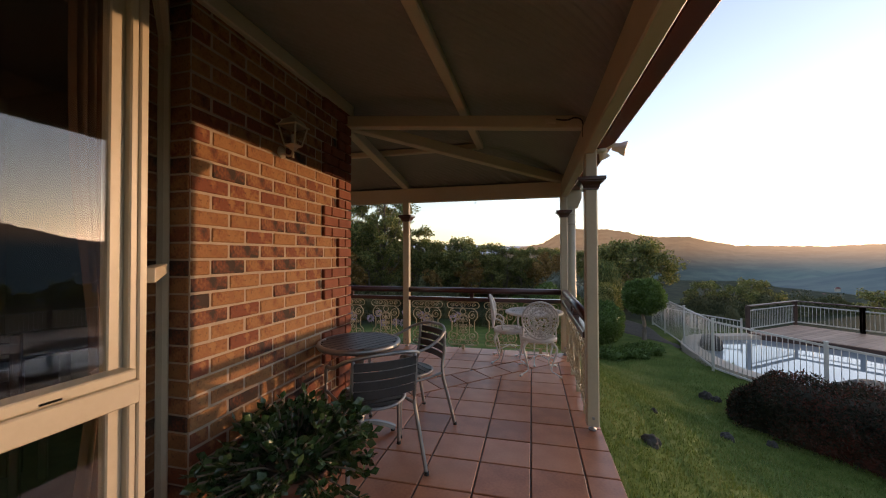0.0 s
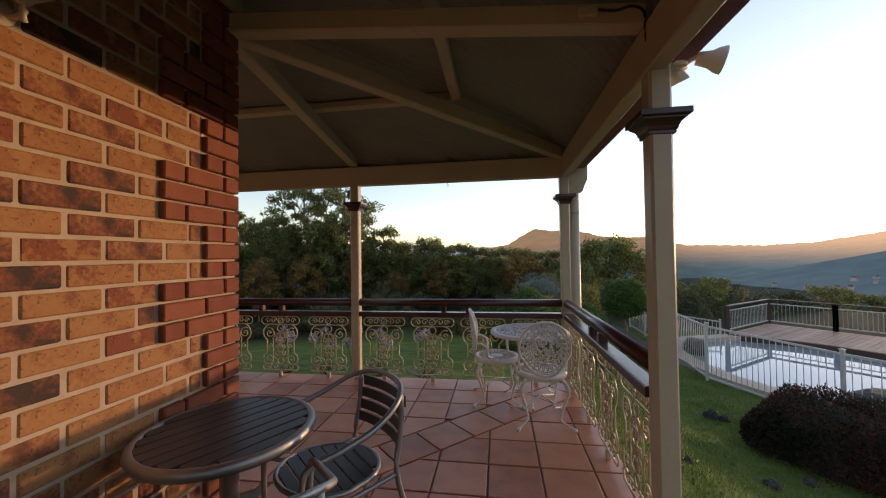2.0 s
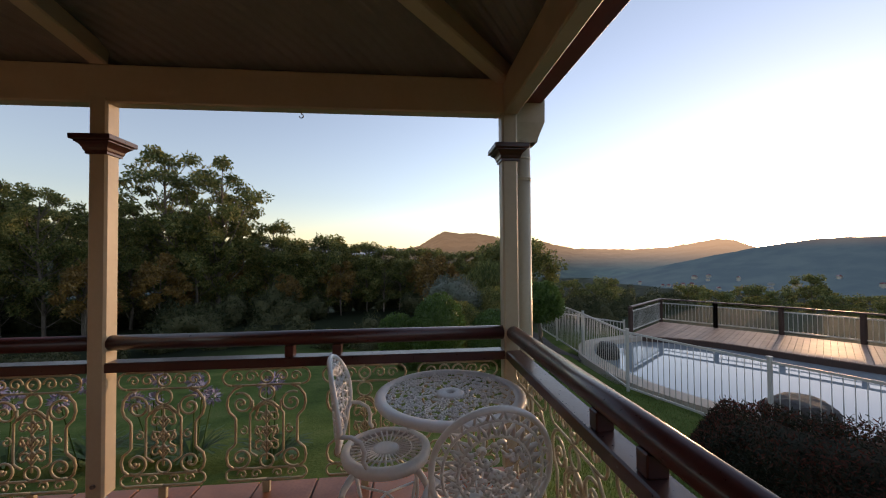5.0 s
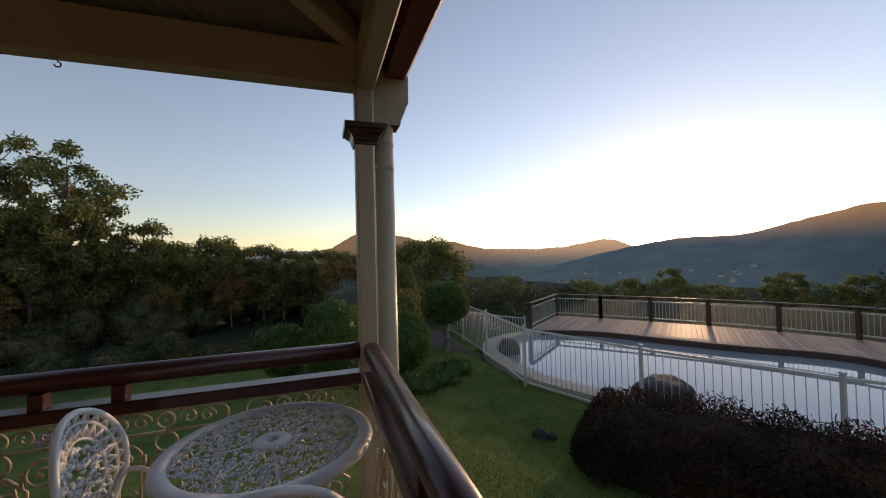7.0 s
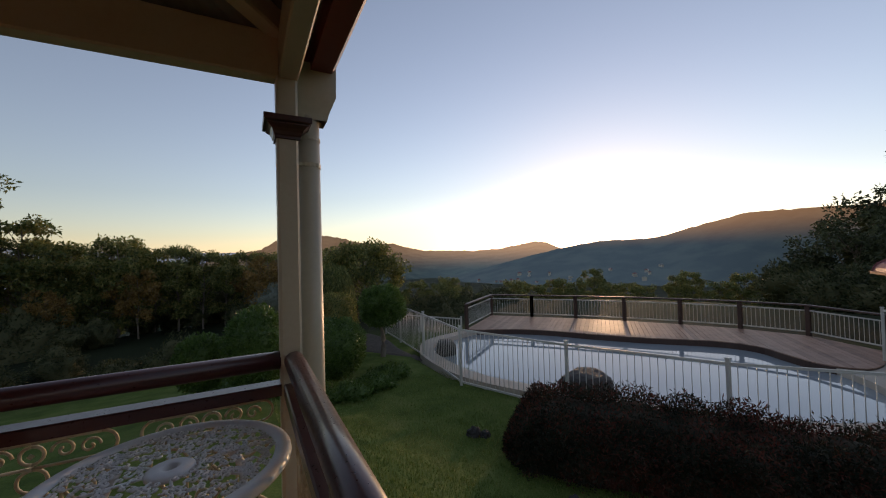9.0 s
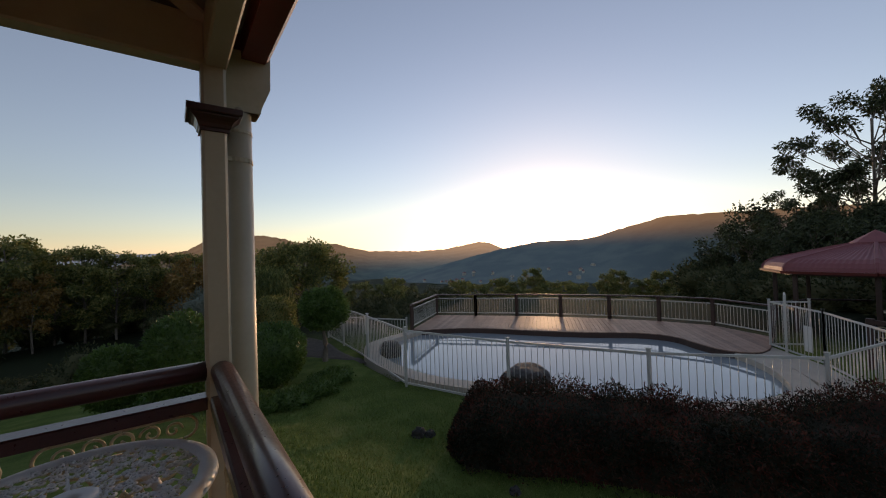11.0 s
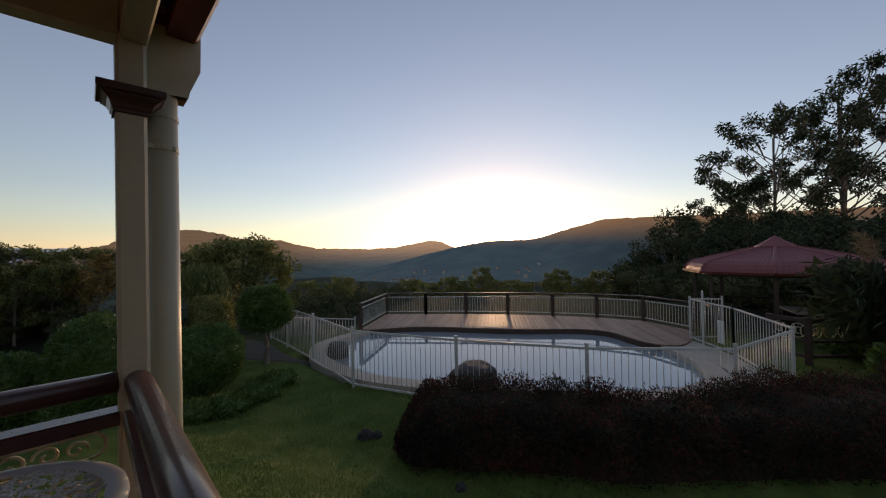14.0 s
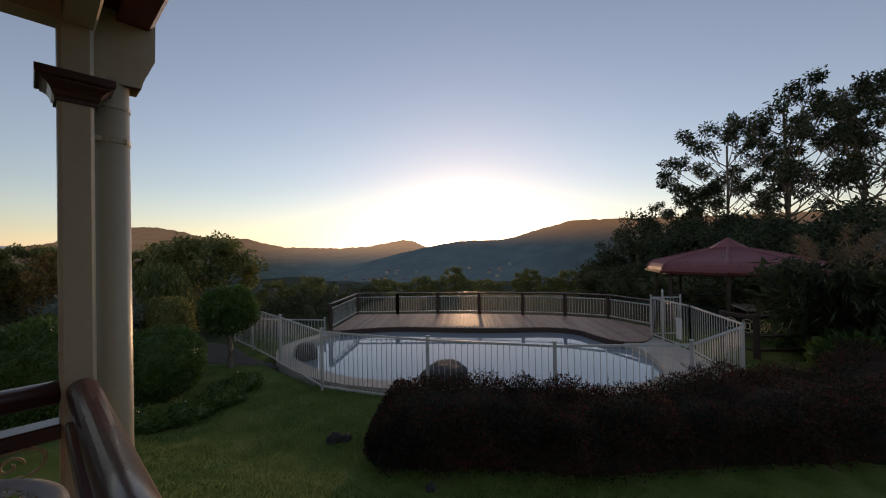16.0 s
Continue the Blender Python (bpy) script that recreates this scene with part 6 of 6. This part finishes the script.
# agapanthus by the end balustrade
for k, (x, y) in enumerate(((-2.55, 7.0), (-2.1, 7.15), (-1.75, 6.9), (-1.1, 6.85), (-3.1, 6.9))):
    z = ground_z(x, y)
    t = thing("agapanthus", "agapanthus clump with lilac flower heads", "flower", (x, y, z), group="agapanthus clumps")
    rng = random.Random(130 + k)
    strap = Mesh()
    for i in range(60):
        a, L = rng.uniform(0, 6.28), rng.uniform(0.25, 0.45)
        for s0 in range(3):
            u0, u1 = s0 / 3, (s0 + 1) / 3
            q = [Vector((math.cos(a) * L * u * 0.8, math.sin(a) * L * u * 0.8, L * (u - 0.6 * u * u))) for u in (u0, u1)]
            w = Vector((-math.sin(a), math.cos(a), 0)) * 0.012
            j = len(strap.v)
            strap.v += [tuple(q[0] + w), tuple(q[0] - w), tuple(q[1] - w * (0.5 if s0 == 2 else 1)), tuple(q[1] + w * (0.5 if s0 == 2 else 1))]
            strap.f.append((j, j + 1, j + 2, j + 3))
    for i in range(3 if k != 3 else 2):
        hx, hy, hz = rng.uniform(-.18, .18), rng.uniform(-.15, .15), rng.uniform(0.48, 0.68)
        petals = Mesh()
        stalk = part("stalk", Mesh().tube([(hx * 0.4, hy * 0.4, 0), (hx, hy, hz)], 0.005, 5), BOX_LEAF, t)
        for j in range(70):
            d = rand_dir(rng)
            leaf_quad(petals, Vector((hx, hy, hz)) + d * 0.03, d, rand_dir(rng), 0.05, 0.02)
        part("flower_head", petals, FLOWER, stalk, "lilac flower head")
    part("foliage", strap, BOX_LEAF, t)

# mown grass
rng = np.random.default_rng(7)
blades = Mesh()
N = 120000
px = rng.uniform(0.72, 5.2, N)
py = rng.uniform(0.2, 12.0, N)
keep = rng.random(N) < np.clip(1.25 - (np.hypot(px - 0.5, py - 4.0) / 10.0), 0.15, 1)
px, py = px[keep], py[keep]
pz = height(px, py)
ang, ln, tilt = rng.uniform(0, 6.283, len(px)), rng.uniform(0.018, 0.045, len(px)), rng.uniform(0.0, 0.03, len(px))
for x, y, z, a, L, s in zip(px.tolist(), py.tolist(), pz.tolist(), ang.tolist(), ln.tolist(), tilt.tolist()):
    k = len(blades.v)
    cx_, sx_ = math.cos(a) * 0.005, math.sin(a) * 0.005
    blades.v += [(x + cx_, y + sx_, z - 0.004), (x - cx_, y - sx_, z - 0.004), (x - math.sin(a) * s, y + math.cos(a) * s, z + L)]
    blades.f.append((k, k + 1, k + 2))
tagged(part("grass", blades, GRASS_BLADE, None, "short green lawn grass", False, "stuff"), category="grass")

# ---- bricks ----
rng = random.Random(3)
brick_mesh = {}


def brick_shape(size, mat):
    """One brick with worn edges, shared by all of that size."""
    key = (round(size[0], 3), round(size[1], 3), round(size[2], 3), mat.name, rng.randrange(2))
    if key not in brick_mesh:
        brick_mesh[key] = Mesh().box(-size[0] / 2, size[0] / 2, -size[1] / 2, size[1] / 2, -size[2] / 2, size[2] / 2, 0.0055).data("brick", mat)
    return brick_mesh[key]


def lay(parent, y0, y1, z, mat, proud=0.0):
    w = y1 - y0 - 0.013
    if w < 0.02:
        return
    ob = part("brick", brick_shape((0.04 + proud, w, COURSE - 0.012), mat), mat, parent)
    ob.location = (WALL_X - 0.02 + proud / 2 + rng.uniform(-0.002, 0.002), (y0 + y1) / 2 + rng.uniform(-0.002, 0.002), z + COURSE / 2)
    ob.rotation_euler = (rng.uniform(-0.010, 0.010), 0, rng.uniform(-0.006, 0.006))


for k in range(0, 32):
    z = 0.053 + COURSE * (k - 1)
    if z < -0.02:
        continue
    wide = ((k - 12) // 3) % 2 == 0
    q0 = 3.335 if wide else 3.562
    y = RETURN_Y + (0.12 if k % 2 else 0.24) + 0.004
    lay(wall_side, RETURN_Y, y, z, BRICK)
    while y < q0 - 0.01:
        e = min(y + 0.24, q0)
        if q0 - e < 0.05:
            e = q0
        lay(wall_side, y, e, z, BRICK)
        y = e
    cuts = ([3.335, 3.565, 3.792] if k % 2 else [3.335, 3.452, 3.682, 3.792]) if wide else ([3.562, 3.678, 3.792] if k % 2 else [3.562, 3.792])
    for a, b in zip(cuts, cuts[1:]):
        lay(wall_side, a, b, z, QUOIN, 0.024)
    # the return beside the bay window
    ob = part("brick", brick_shape((0.128, 0.04, COURSE - 0.010), BRICK), BRICK, wall_side)
    ob.location = (WALL_X - 0.076, RETURN_Y + 0.018, z + COURSE / 2)

# ---- floor tiles ----
PITCH, JOINT = 0.327, 0.011
tile_mesh = {}


def lay_tile(poly):
    if len(poly) < 3:
        return
    area = abs(sum(a[0] * b[1] - b[0] * a[1] for a, b in zip(poly, poly[1:] + poly[:1]))) / 2
    if area < 0.002:
        return
    cx_, cy_ = sum(p[0] for p in poly) / len(poly), sum(p[1] for p in poly) / len(poly)
    local = [(x - cx_, y - cy_) for x, y in poly]
    key = tuple((round(x, 3), round(y, 3)) for x, y in local)
    if key not in tile_mesh:
        inner = [(x * 0.975, y * 0.975) for x, y in local]
        n = len(local)
        m = Mesh()
        m.v = [(x, y, -0.012) for x, y in local] + [(x, y, -0.003) for x, y in local] + [(x, y, 0.0) for x, y in inner]
        m.f = [(r * n + i, r * n + (i + 1) % n, (r + 1) * n + (i + 1) % n, (r + 1) * n + i) for r in range(2) for i in range(n)] + [tuple(2 * n + i for i in range(n))]
        tile_mesh[key] = m.data("tile", TILE)
    ob = part("tile", tile_mesh[key], TILE, verandah_floor)
    ob.location = (cx_, cy_, rng.uniform(-0.001, 0.001))
    ob.rotation_euler = (rng.uniform(-0.002, 0.002), rng.uniform(-0.002, 0.002), 0)


def square(x0, y0, s):
    h = JOINT / 2
    return [(x0 + h, y0 + h), (x0 + s - h, y0 + h), (x0 + s - h, y0 + s - h), (x0 + h, y0 + s - h)]


HIP = 5.30
BAND = 0.160
S2 = math.sqrt(0.5)
for i in range(-7, 4):
    for j in range(-21, 10):
        p = square(-0.177 + PITCH * i, 3.12 + PITCH * j, PITCH)
        p = clip(clip(p, 1, 0, EDGE_X), 0, 1, EDGE_Y)
        p = clip(clip(p, -1, 0, 1.66), -S2, S2, (HIP * S2) - BAND - JOINT)
        if p and p[0][1] > -4.1:
            lay_tile(p)
for i in range(-14, 8):
    for j in range(-1, 9):
        p = square(-0.55 + PITCH * i, 3.74 + PITCH * j, PITCH)
        p = clip(clip(p, 0, 1, EDGE_Y), 1, 0, EDGE_X)
        p = clip(clip(p, 0, -1, -3.80), S2, -S2, -(HIP * S2) - BAND - JOINT)
        if p:
            lay_tile(p)
for i in range(-2, 12):
    c = Vector((-1.42, HIP - 1.42)) + Vector((S2, S2)) * 0.32 * i
    a, b = Vector((S2, S2)) * 0.1545, Vector((-S2, S2)) * 0.1545
    p = [tuple(c - a - b), tuple(c + a - b), tuple(c + a + b), tuple(c - a + b)]
    p = clip(clip(p, 1, 0, EDGE_X), 0, 1, EDGE_Y)
    lay_tile(clip(p, -1, 0, 1.46))
